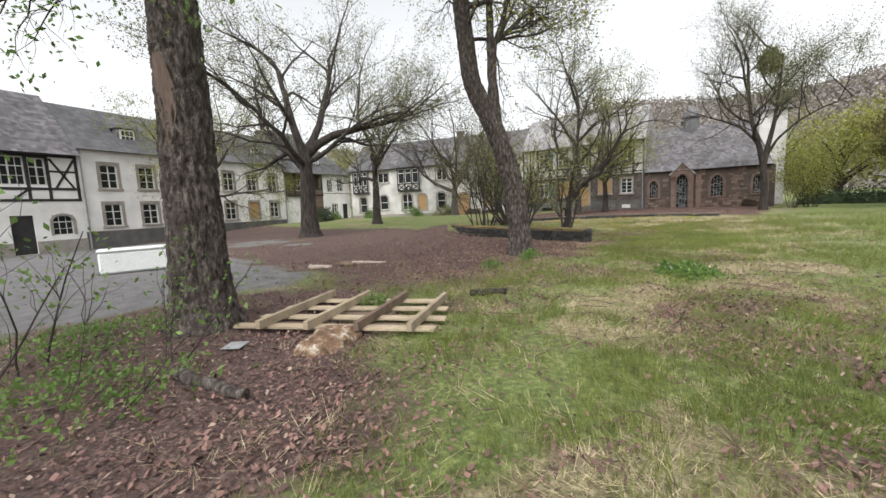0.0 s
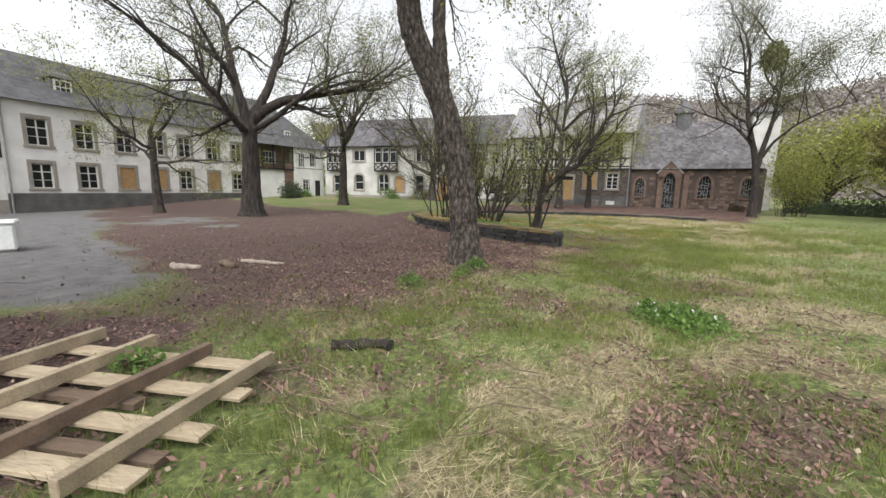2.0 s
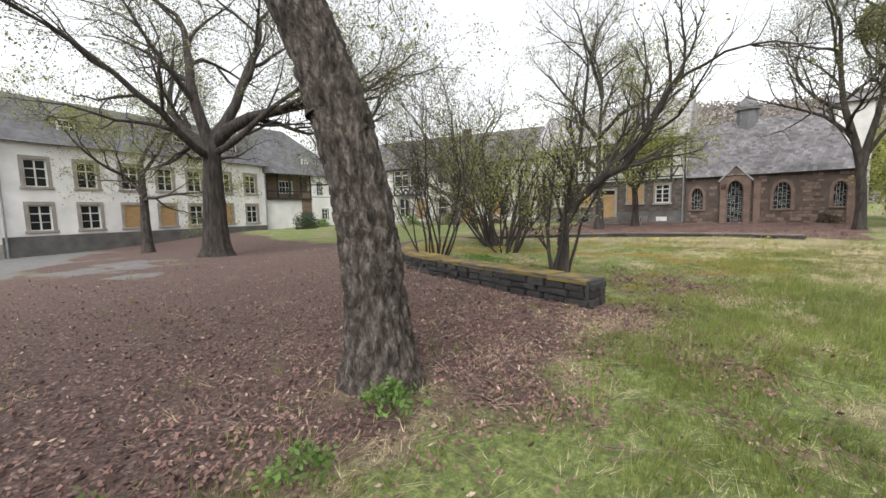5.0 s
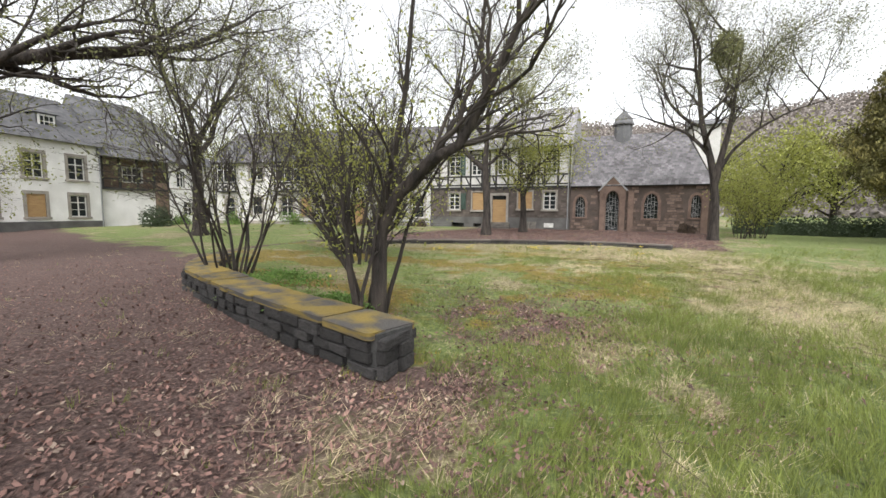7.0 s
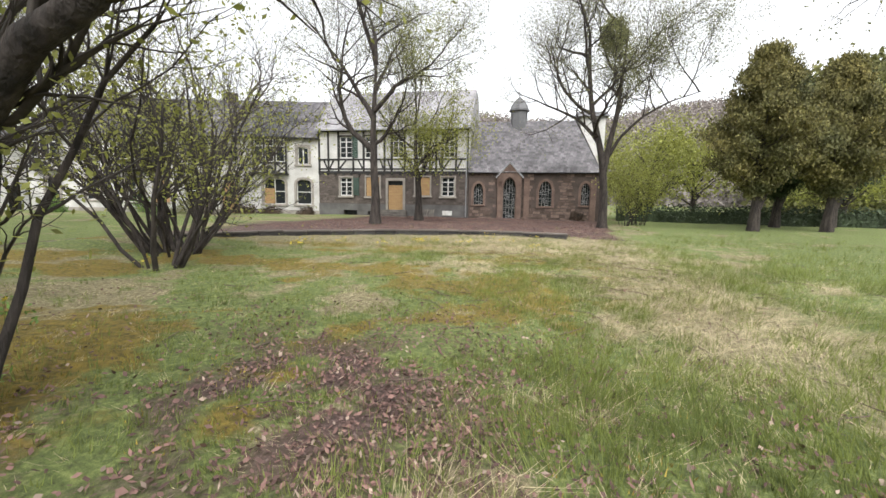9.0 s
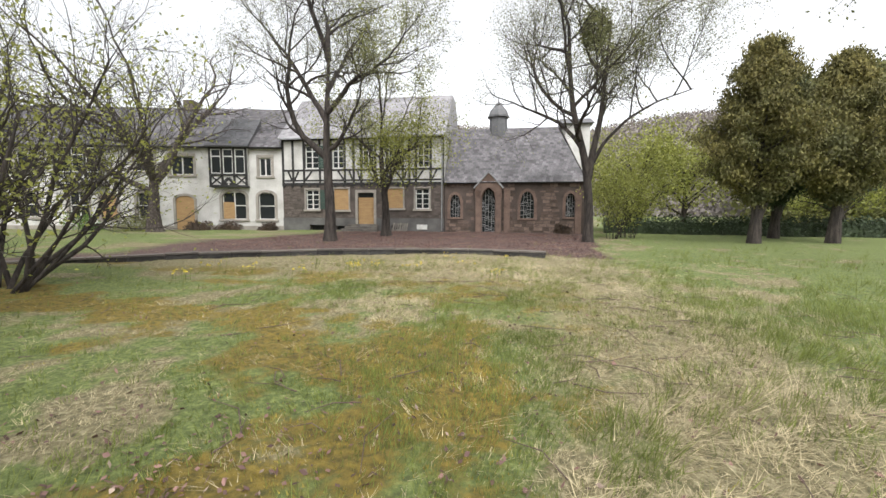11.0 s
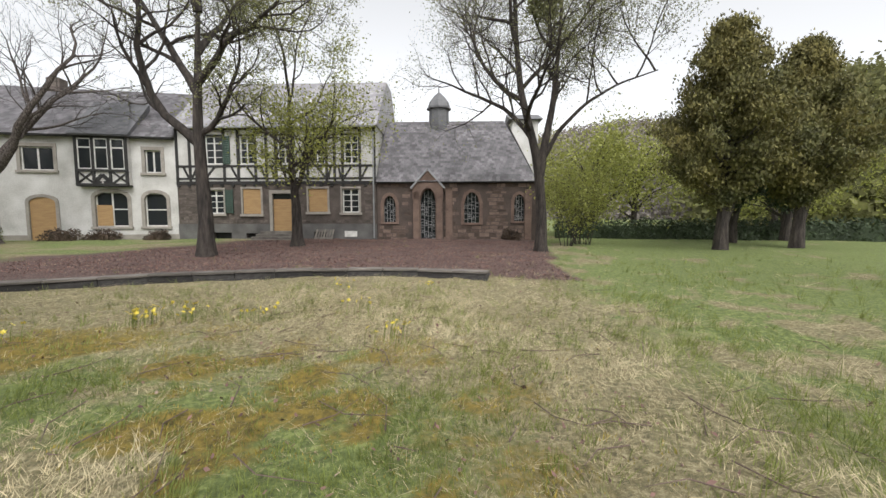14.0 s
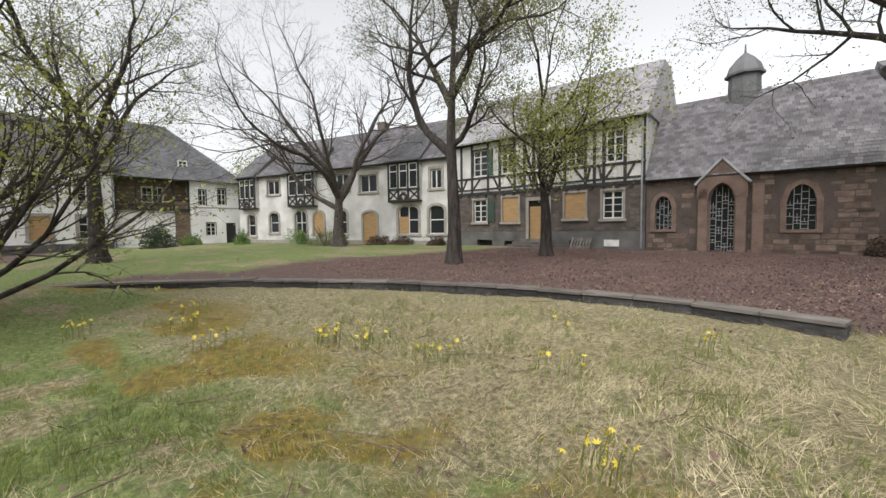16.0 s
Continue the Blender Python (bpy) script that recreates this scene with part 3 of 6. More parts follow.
for i, (a, b, c, d) in enumerate(ch_open):
    w, h = b - a, d - c
    tr = tracery(chapel, (a + b) / 2, c, w, h, min(0.6, w * 0.8), i)
    s = part("arch_head", arch_band(w * 0.995, h, w * 0.75, True, 0, 0.0, 0.3, (w + 0.02, h + 0.02)), REDSTONE, tr)
    s.location = (0, -0.003, 0)
    part("surround", arch_band(w, h, w * 0.75, True, 0.2, -0.06, 0.12), REDSTONE, tr, "dressed red sandstone surround")
    if i != 1:
        boxpart("window_sill", (-w / 2 - 0.2, w / 2 + 0.2, -0.1, 0.15, -0.14, 0), REDSTONE, tr, bevel=0.015)
# gabled portal
bm = bmesh.new()
for s in (-1, 1):
    box(bm, 6.835 + s * 0.72 - 0.2, 6.835 + s * 0.72 + 0.2, -0.28, 0, -0.2, 3.1, 0.02)
part("portal_pier", bm, REDSTONE, chapel, "red sandstone portal piers")
bm = bmesh.new()
pa = [bm.verts.new((6.835 + x, -0.28, z)) for x, z in [(0.95, 2.6), (0.95, 3.3), (0.55, 3.75), (0.25, 4.08), (0.0, 4.35), (-0.25, 4.08), (-0.55, 3.75), (-0.95, 3.3), (-0.95, 2.6)]]
pi = [bm.verts.new((6.835 + x, -0.28, z)) for x, z in [(0.5, 2.6), (0.47, 2.85), (0.36, 3.05), (0.18, 3.24), (0.0, 3.33), (-0.18, 3.24), (-0.36, 3.05), (-0.47, 2.85), (-0.5, 2.6)]]
for i in range(8):
    bm.faces.new((pa[i], pa[i + 1], pi[i + 1], pi[i]))
ext = bmesh.ops.extrude_face_region(bm, geom=bm.faces[:])
bmesh.ops.translate(bm, vec=(0, 0.3, 0), verts=[g for g in ext["geom"] if isinstance(g, bmesh.types.BMVert)])
bmesh.ops.recalc_face_normals(bm, faces=bm.faces)
part("portal_gable", bm, REDSTONE, chapel, "gabled red sandstone portal hood")
bm = bmesh.new()
for s in (-1, 1):
    beam(bm, 6.835 + s * 1.05, 3.28, 6.835, 4.47, 0.1, -0.36, 1.1)
part("portal_coping", bm, METAL, chapel, "zinc-covered gable coping")
for u in (8.15, 13.05):
    boxpart("buttress", (u - 0.22, u + 0.22, -0.14, 0.0, -0.2, 3.2), REDSTONE, chapel, bevel=0.03)
boxpart("eave_board", (CH[0], CH[1] + 0.15, -0.28, 0.05, 3.62, 3.74), TIMBER, chapel, "dark eaves gutter")
part("side_wall", wall_sheet(-7, 0, -0.4, 3.65, 0.5, []), MORTAR, chapel).matrix_local = pose(CH[1], 0.0, 0, 0, 0, -90) @ pose(0, 0, 0)
boxpart("rear_wall", (CH[0], CH[1], 6.5, 7.0, -0.4, 3.65), MORTAR, chapel)
bm = bmesh.new()
vv = [bm.verts.new(p) for p in ((CH[0], -0.3, 3.68), (CH[1] + 0.3, -0.3, 3.68), (CH[1] + 0.3, 7.3, 3.68), (CH[0], 7.3, 3.68), (CH[0], 3.5, 8.2), (11.9, 3.5, 8.2))]
for f in ((0, 1, 5, 4), (1, 2, 5), (2, 3, 4, 5), (3, 0, 4), (3, 2, 1, 0)):
    bm.faces.new([vv[i] for i in f])
roof = part("roof", bm, ROOFDECK, chapel, "steep grey slate roof")
slates("slate_course", roof, CH[0], CH[1] + 0.3, -0.32, 3.66, 3.5, 8.2, SLATE, 0.2, 0.24, CH[0], 11.9)["kind"] = "stuff"
e = slates("slate_course", roof, -3.8, 3.8, -0.0, 3.66, 1.45, 8.2, SLATE, 0.2, 0.24, 0.0, 0.02)
e["kind"] = "stuff"
e.matrix_local = pose(CH[1] + 0.32, 3.5, 0, 0, 0, 90)
# ridge turret
bm = bmesh.new()
for r0, r1, z0, z1 in ((0.74, 0.68, 7.0, 9.0), (0.86, 0.86, 9.0, 9.12), (0.8, 0.66, 9.12, 9.55), (0.66, 0.38, 9.55, 9.9), (0.38, 0.1, 9.9, 10.15), (0.05, 0.03, 10.15, 10.6)):
    bmesh.ops.create_cone(bm, cap_ends=True, segments=8, radius1=r0, radius2=r1, depth=z1 - z0, matrix=Matrix.Translation((7.4, 3.5, (z0 + z1) / 2)))
part("bell_turret", bm, SLATE_D, chapel, "slate-clad bell turret with domed cap")

# ---- half-timbered house ----
ht = empty("half_timbered_house", FX, FY, 0, FA, "rubble-stone house with half-timbered upper storey and slate roof", "house", kind="structure")
H0, H1 = -9.12, 3.6
lowo = [(-7.2, -6.15, 1.75, 3.25), (-4.9, -3.75, 1.72, 3.3), (-3.0, -1.75, 0.65, 3.0), (-0.7, 0.5, 1.85, 3.3), (1.45, 2.5, 1.8, 3.3)]
base_open = [(-6.9, -5.7, 0.0, 0.55), (-4.75, -4.0, 0.2, 0.5), (-0.4, 0.5, 0.25, 0.6)]
hw = part("wall", wall_sheet(H0, H1, -0.4, 3.6, 0.45, lowo + base_open), GSTONE, ht, "grey-brown rubble ground floor")
rubble(hw, H0 + 0.05, H1 - 0.05, 1.15, 3.5, [(a - 0.22, b + 0.22, c - 0.25, d + 0.2) for a, b, c, d in lowo], GSTONE, 5, 200, 0.4, 0.2)
part("base_course", wall_sheet(H0, H1, -0.3, 1.1, 0.03, base_open + [(-3.0, -1.75, 0.65, 1.2)]), PLINTH, ht, "dark grey rendered base").location = (0, -0.034, 0)
upo = [(-7.2, -6.1, 4.85, 6.6), (-5.0, -4.1, 4.85, 6.6), (-2.6, -1.7, 4.85, 6.6), (-0.6, 0.4, 4.85, 6.6), (1.6, 2.5, 4.85, 6.6)]
part("upper_wall", wall_sheet(H0, H1, 3.6, 7.2, 0.35, upo), PLASTER, ht, "white plaster infill")
bm = bmesh.new()
beam(bm, H0, 3.68, H1, 3.68, 0.2, -0.05, 0.05)
beam(bm, H0, 7.05, H1, 7.05, 0.2, -0.05, 0.05)
part("sill_beam", bm, TIMBER, ht)
bm = bmesh.new()
beam(bm, H0, 4.72, H1, 4.72, 0.14, -0.04, 0.04)
beam(bm, H0, 3.95, H1, 3.95, 0.12, -0.045, 0.045)
part("rail", bm, TIMBER, ht)
rng = random.Random(8)
posts = [H0 + 0.1, -8.2, -7.3, -6.0, -5.1, -4.0, -3.3, -2.7, -1.6, -0.7, 0.5, 1.0, 1.5, 2.6, H1 - 0.1]
for u in posts:
    bm = bmesh.new()
    beam(bm, u, 3.78, u, 6.95, 0.17, -0.042, 0.04)
    part("post", bm, TIMBER, ht)
for a, b in zip(posts[:-1], posts[1:]):
    bm = bmesh.new()
    s = rng.choice((-1, 1))
    m0, m1 = (a + 0.12, b - 0.12) if s > 0 else (b - 0.12, a + 0.12)
    beam(bm, m0, 4.02, m0 * 0.5 + m1 * 0.5, 4.65, 0.13, -0.038, 0.04)
    part("brace", bm, TIMBER, ht)
u = H0 + 0.15
while u < H1:
    boxpart("joist_end", (u - 0.08, u + 0.08, -0.12, 0.0, 3.44, 3.58), TIMBER, ht)
    u += 0.7
for i, (a, b, c, d) in enumerate(upo):
    window(ht, (a + b) / 2, c, b - a, d - c, 2, 4, TIMBER, 0.08, False)
    for x0 in ((b + 0.08,) if i == 0 else ()):
        bm = bmesh.new()
        box(bm, x0, x0 + 0.05, -0.1, -0.05, c, d), box(bm, x0 + 0.39, x0 + 0.44, -0.1, -0.05, c, d)
        for k in range(13):
            box(bm, x0 + 0.05, x0 + 0.39, -0.09, -0.06, c + k * 0.133, c + k * 0.133 + 0.11)
        part("shutter", bm, GREENP, ht, "weathered dark green louvred shutter")
for i, (a, b, c, d) in enumerate(lowo):
    if i == 2:
        dr = boxpart("door", (a, b, 0.1, 0.15, c, d - 0.35), PLY, ht, "plywood-boarded front door")
        boxpart("fanlight", (a, b, 0.12, 0.14, d - 0.35, d), GLASS, dr)
        bm = bmesh.new()
        box(bm, a - 0.2, a, -0.06, 0.1, c, d, 0.01), box(bm, b, b + 0.2, -0.06, 0.1, c, d, 0.01), box(bm, a - 0.2, b + 0.2, -0.065, 0.1, d, d + 0.22, 0.01)
        part("surround", bm, SURROUND, dr, "sandstone door surround")
    else:
        window(ht, (a + b) / 2, c, b - a, d - c, 2, 4, SURROUND, 0.12, True, 1 if i in (1, 3) else 0)
for a in (-6.0,):
    bm = bmesh.new()
    x0, x1 = a, a + 0.5
    for k in range(12):
        zz = 1.8 + k * 0.12
        box(bm, x0 + 0.06, x1 - 0.06, -0.1, -0.07, zz, zz + 0.1)
    box(bm, x0, x0 + 0.06, -0.11, -0.05, 1.75, 3.28), box(bm, x1 - 0.06, x1, -0.11, -0.05, 1.75, 3.28)
    part("shutter", bm, GREENP, ht, "weathered green louvred shutter")
# black panels closing the cellar holes, their shade put in as colour
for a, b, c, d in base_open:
    boxpart("cellar_opening", (a, b, 0.3, 0.34, c, d), UNLIT, ht)
boxpart("gable_wall", (H1 - 0.3, H1, 0.46, 9.5, -0.3, 7.2), PLASTER, ht)
boxpart("rear_wall", (H0, H1, 9.2, 9.6, -0.3, 7.2), PLASTER, ht)
roof = prism("roof", ht, H0 - 0.1, H1 + 0.12, [(-0.35, 7.12), (3.6, 10.95), (5.6, 10.95), (9.9, 7.12)], SLATE_P, label="grey slate roof")
slates("slate_course", roof, H0 - 0.1, H1 + 0.14, -0.42, 7.08, 3.6, 10.95, SLATE_P, 0.22, 0.26)["kind"] = "stuff"
boxpart("gutter", (H0, H1, -0.5, -0.36, 7.0, 7.1), METAL, roof)
bm = bmesh.new()
bmesh.ops.create_cone(bm, cap_ends=True, segments=10, radius1=0.05, radius2=0.05, depth=6.6, matrix=Matrix.Translation((3.45, -0.14, 3.5)))
part("downpipe", bm, METAL, ht)
steps = empty("front_steps", *fpos(-2.4), 0, FA, "worn grey stone front steps at the boarded door", "steps")
for i in range(4):
    bm = bmesh.new()
    box(bm, -1.3 - 0.12 * (3 - i), 1.0 + 0.1 * (3 - i), -0.35 * (4 - i), 0.0 if i == 3 else -0.35 * (3 - i), 0.0, 0.16 * (i + 1), 0.015)
    part("step", bm, KERB, steps)
boxpart("notice_board", (1.57, 2.35, -0.075, -0.04, 0.28, 0.64), FRAMEW, ht, "blank white sign")
pal = empty("leaning_pallet", *fpos(0.35, -0.6), 0.12, FA, "grey wooden pallet leaning at the house base", "pallet")
for i in range(7):
    b = boxpart("slat", (-0.55 + i * 0.17, -0.44 + i * 0.17, -0.012, 0.012, 0, 0.8), KERB, pal)
    b.rotation_euler = (radians(-38), 0, 0)
for k in (0.1, 0.62):
    b = boxpart("rail", (-0.58, 0.6, 0.013, 0.06, k, k + 0.09), KERB, pal)
    b.rotation_euler = (radians(-38), 0, 0)

# ---- white wing with oriel bays ----
WA = 20.0
wx, wy = -22.0, 40.57
wing = empty("white_wing", wx, wy, 0, WA, "long white plastered house with half-timbered oriels and slate roof", "house", kind="structure")
W0 = -23.9
wlow = [(-19.4, -18.2, 1.1, 3.0), (-16.0, -14.6, 0.95, 3.05), (-13.7, -12.5, 0.95, 2.9), (-11.0, -9.9, 0.95, 3.0), (-8.15, -6.75, 0.0, 2.75), (-4.65, -2.85, 0.95, 3.1), (-1.9, -0.65, 0.95, 3.05), (-22.6, -21.5, 0.8, 2.9)]
wup = [(-19.6, -18.0, 4.7, 6.0), (-11.0, -9.6, 4.6, 6.0), (-8.4, -6.7, 4.35, 5.75), (-1.75, -0.85, 4.3, 5.7)]
part("wall", wall_sheet(W0, 0, -0.4, 6.5, 0.45, wlow + wup), PLASTER, wing, "stained white plaster wall")
part("base_course", wall_sheet(W0, 0, -0.3, 0.45, 0.03, [(-8.15, -6.75, -0.4, 0.5)]), SURROUND, wing).location = (0, -0.034, 0)
for i, (a, b, c, d) in enumerate(wlow):
    if i == 4:
        window(wing, (a + b) / 2, c, b - a, d - c, 1, 1, SURROUND, 0.18, False, 1, arch=(0.35, False))
    else:
        window(wing, (a + b) / 2, c, b - a, d - c, 2 if b - a > 1.3 else 1, 2, SURROUND, 0.2, True, 1 if i == 2 else 2 if i == 5 else 0, arch=(0.4, False))
for a, b, c, d in wup:
    window(wing, (a + b) / 2, c, b - a, d - c, 2, 1, SURROUND, 0.2, True)
for a, b in ((-23.3, -20.9), (-16.4, -13.2), (-5.3, -2.5)):
    oriel = boxpart("oriel", (a, b, -0.42, -0.002, 3.4, 3.5), TIMBER, wing, "black half-timbered oriel bay")
    uc = (a + b) / 2
    fr = bmesh.new()
    for z in (3.5, 4.35, 6.35):
        beam(fr, a, z, b, z, 0.15, -0.5, -0.36)
    third = (b - a) / 3
    for k in range(4):
        beam(fr, a + 0.07 + k * (b - a - 0.14) / 3, 3.5, a + 0.07 + k * (b - a - 0.14) / 3, 6.35, 0.14, -0.49, -0.37)
    part("oriel_frame", fr, TIMBER, oriel)
    for k in (0, 2):
        for s in (0, 1):
            x = bmesh.new()
            x0, x1 = a + 0.07 + k * third, a + 0.07 + (k + 1) * third - 0.05
            beam(x, x0, 3.55 if s else 4.3, x1, 4.3 if s else 3.55, 0.1, -0.47, -0.4)
            part("cross_brace", x, TIMBER, oriel)
    x = bmesh.new()
    for s in (-1, 1):
        beam(x, uc + s * third * 0.5, 3.6, uc, 4.1, 0.2, -0.47, -0.4)
        beam(x, uc + s * third * 0.5, 3.72, uc + s * 0.08, 3.6, 0.2, -0.47, -0.4)
    part("carved_panel", x, TIMBER, oriel)
    boxpart("infill", (a + 0.06, b - 0.06, -0.4, -0.01, 3.5, 4.32), PLASTER, oriel)
    boxpart("side_panel", (a + 0.02, a + 0.08, -0.38, -0.01, 3.5, 6.4), PLASTER, oriel)
    boxpart("side_panel", (b - 0.08, b - 0.02, -0.38, -0.01, 3.5, 6.4), PLASTER, oriel)
    for k in range(3):
        x0, x1 = a + 0.14 + k * (b - a - 0.14) / 3, a + (k + 1) * (b - a - 0.14) / 3
        wf = bmesh.new()
        for dd in ((x0, x0 + 0.07, 4.43, 6.27), (x1 - 0.07, x1, 4.43, 6.27), (x0, x1, 4.43, 4.5), (x0, x1, 6.2, 6.27), (x0, x1, 5.68, 5.76)):
            box(wf, dd[0], dd[1], -0.43, -0.38, dd[2], dd[3])
        wfo = part("oriel_window", wf, FRAMEW, wing, "white-framed oriel window")
        boxpart("pane", (x0 + 0.05, x1 - 0.05, -0.41, -0.4, 4.48, 6.22), GLASS, wfo)
    prism("oriel_roof", wing, a - 0.2, b + 0.2, [(-0.7, 6.4), (-0.7, 6.48), (2.0, 9.0), (2.0, 6.4)], SLATE_D)
    slates("oriel_slates", wing, a - 0.2, b + 0.2, -0.74, 6.46, 2.0, 9.05, SLATE_D, 0.22, 0.26, a + 0.9, b - 0.9)["kind"] = "stuff"
roof = prism("roof", wing, W0 - 0.3, 0.0, [(-0.4, 6.45), (4.3, 10.4), (9.0, 6.45)], SLATE_D, label="weathered slate roof")
slates("slate_course", roof, W0 - 0.3, 0.0, -0.45, 6.42, 4.3, 10.42, SLATE, 0.24, 0.28)["kind"] = "stuff"
boxpart("chimney", (-9.4, -8.6, 3.8, 4.6, 10.0, 11.0), GSTONE, roof, bevel=0.02)
boxpart("eave_board", (W0, 0, -0.42, -0.1, 6.36, 6.46), TIMBER, wing)

# ---- left houses: long white house, half-timbered house, corner block ----
LX, LY = -38.8, 3.7
LA = 106.62


def left_frame(name, label, dx=0.0):
    a = radians(LA)
    e = empty(name, LX + dx * math.cos(a), LY + dx * math.sin(a), 0, LA, label, "house", kind="structure")
    e.scale = (-1, 1, 1)
    return e


# local u runs back towards the walker's start, v behind the front
longh = left_frame("long_white_house", "long two-storey white house with sandstone windows and slate roof")
U = lambda u: -u
cols = [1.95, 4.7, 7.4, 10.0, 12.45, 15.3, 18.1]
lo = [(U(c) - 0.58, U(c) + 0.58, 0.85, 2.6) for c in cols]
up = [(U(c) - 0.58, U(c) + 0.58, 3.85, 5.7) for c in cols]
part("wall", wall_sheet(-19.9, 0, -1.3, 6.8, 0.45, lo + up), PLASTER_B, longh, "white plastered wall")
part("base_course", wall_sheet(-19.9, 0, -1.3, 0.5, 0.04, []), PLINTH, longh, "dark grey plinth").location = (0, -0.045, 0)
for i, (a, b, c, d) in enumerate(lo):
    window(longh, (a + b) / 2, c, b - a, d - c, 2, 3, SURROUND, 0.22, True, 1 if i in (2, 3, 5) else 0)
for i, (a, b, c, d) in enumerate(up):
    window(longh, (a + b) / 2, c, b - a, d - c, 2, 3, SURROUND, 0.22, True)
boxpart("end_wall", (-19.9, -19.5, 0.46, 9, -1.0, 6.8), PLASTER_B, longh)
roof = prism("roof", longh, -20.0, 0.0, [(-0.45, 6.78), (4.6, 10.9), (9.4, 6.78)], SLATE_D, label="mossy slate roof")
slates("slate_course", roof, -20.05, 0.0, -0.5, 6.75, 4.6, 10.92, SLATE_D, 0.24, 0.3)["kind"] = "stuff"
for c in (4.2, 12.0, 17.0):
    dm = boxpart("dormer", (U(c) - 0.7, U(c) + 0.7, 1.2, 3.4, 7.4, 9.0), SLATE_D, longh, "slate-clad dormer")
    prism("dormer_roof", dm, U(c) - 0.85, U(c) + 0.85, [(0.95, 9.0), (1.1, 9.25), (3.8, 10.0), (3.8, 9.0)], SLATE_D)
    window(longh, U(c), 7.9, 1.0, 0.95, 3, 2, FRAMEW, 0.05, False, depth=0.0).location = (U(c), 1.15, 7.9)
bm = bmesh.new()
bmesh.ops.create_cone(bm, cap_ends=True, segments=10, radius1=0.06, radius2=0.06, depth=7.5, matrix=Matrix.Translation((-0.15, -0.14, 2.9)))
bmesh.ops.create_cone(bm, cap_ends=True, segments=10, radius1=0.06, radius2=0.06, depth=7.2, matrix=Matrix.Translation((-19.75, -0.14, 3.1)))
part("downpipe", bm, METAL, longh)

fach = left_frame("timber_framed_house", "white house with black timber-framed upper storey")
flo = [(0.7, 1.9, 0.4, 1.85), (2.85, 4.05, -0.8, 1.9), (4.8, 5.4, 0.8, 2.2)]
part("wall", wall_sheet(0.02, 13.0, -1.4, 2.75, 0.45, flo), PLASTER_B, fach, "white plastered ground floor")
part("base_course", wall_sheet(0.02, 13.0, -1.4, 0.05, 0.03, [(2.85, 4.05, -0.8, 0.1)]), SURROUND, fach).location = (0, -0.034, 0)
window(fach, 1.3, 0.4, 1.2, 1.45, 3, 3, SURROUND, 0.15, False, arch=(0.5, False))
window(fach, 5.1, 0.8, 0.6, 1.4, 2, 3, SURROUND, 0.1, False)
fup = [(1.85, 2.75, 4.0, 5.9), (2.95, 4.5, 4.0, 5.95)]
part("upper_wall", wall_sheet(0.02, 13.0, 2.75, 6.25, 0.35, fup), PLASTER_B, fach)
for a, b, c, d in fup:
    window(fach, (a + b) / 2, c, b - a, d - c, 2 if b - a < 1 else 4, 3, TIMBER, 0.1, False)
d = boxpart("door", (2.85, 4.05, 0.15, 0.2, -0.8, 1.9), TIMBER, fach, "dark weathered plank door")
for z in (2.95, 3.75, 5.0, 6.1):
    bm = bmesh.new()
    if z == 5.0:
        beam(bm, 0.02, z, 1.7, z, 0.14, -0.04, 0.04), beam(bm, 4.6, z, 13, z, 0.14, -0.04, 0.04)
    else:
        beam(bm, 0.02, z, 13, z, 0.18, -0.045, 0.04)
    part("rail", bm, TIMBER, fach)
for u in (0.12, 1.75, 2.85, 4.6, 6.2, 7.6, 9.2, 10.8, 12.4):
    bm = bmesh.new()
    beam(bm, u, 2.95, u, 6.1, 0.18, -0.042, 0.04)
    part("post", bm, TIMBER, fach)
for u0, z0, u1, z1 in ((0.2, 5.9, 1.4, 3.8), (1.6, 5.9, 0.35, 3.8), (2.9, 3.7, 3.7, 3.0), (5.0, 5.9, 5.9, 3.0), (6.3, 3.0, 7.4, 5.9), (9.0, 3.0, 7.9, 5.9), (9.4, 5.9, 10.5, 3.1)):
    bm = bmesh.new()
    beam(bm, u0, z0, u1, z1, 0.14, -0.038, 0.04)
    part("brace", bm, TIMBER, fach)
roof = prism("roof", fach, 0.02, 13.0, [(-0.6, 6.2), (4.2, 11.2), (9.0, 6.2)], SLATE_D, label="grey slate roof")
slates("slate_course", roof, 0.02, 13.0, -0.65, 6.17, 4.2, 11.22, SLATE, 0.24, 0.28)["kind"] = "stuff"
dm = boxpart("dormer", (3.9, 5.2, 0.9, 3.0, 7.4, 8.6), SLATE_D, fach, "small slate dormer")
bm = bmesh.new()
vv = [bm.verts.new(p) for p in ((3.7, 0.75, 8.55), (5.4, 0.75, 8.55), (4.55, 0.75, 9.2), (3.7, 3.4, 8.55), (5.4, 3.4, 8.55), (4.55, 3.4, 9.2))]
for f in ((0, 1, 2), (5, 4, 3), (0, 2, 5, 3), (1, 4, 5, 2), (0, 3, 4, 1)):
    bm.faces.new([vv[i] for i in f])
part("dormer_roof", bm, SLATE_D, dm)
window(fach, 4.55, 7.65, 0.8, 0.85, 2, 2, FRAMEW, 0.06, False, depth=0.0).location = (4.55, 0.86, 7.65)

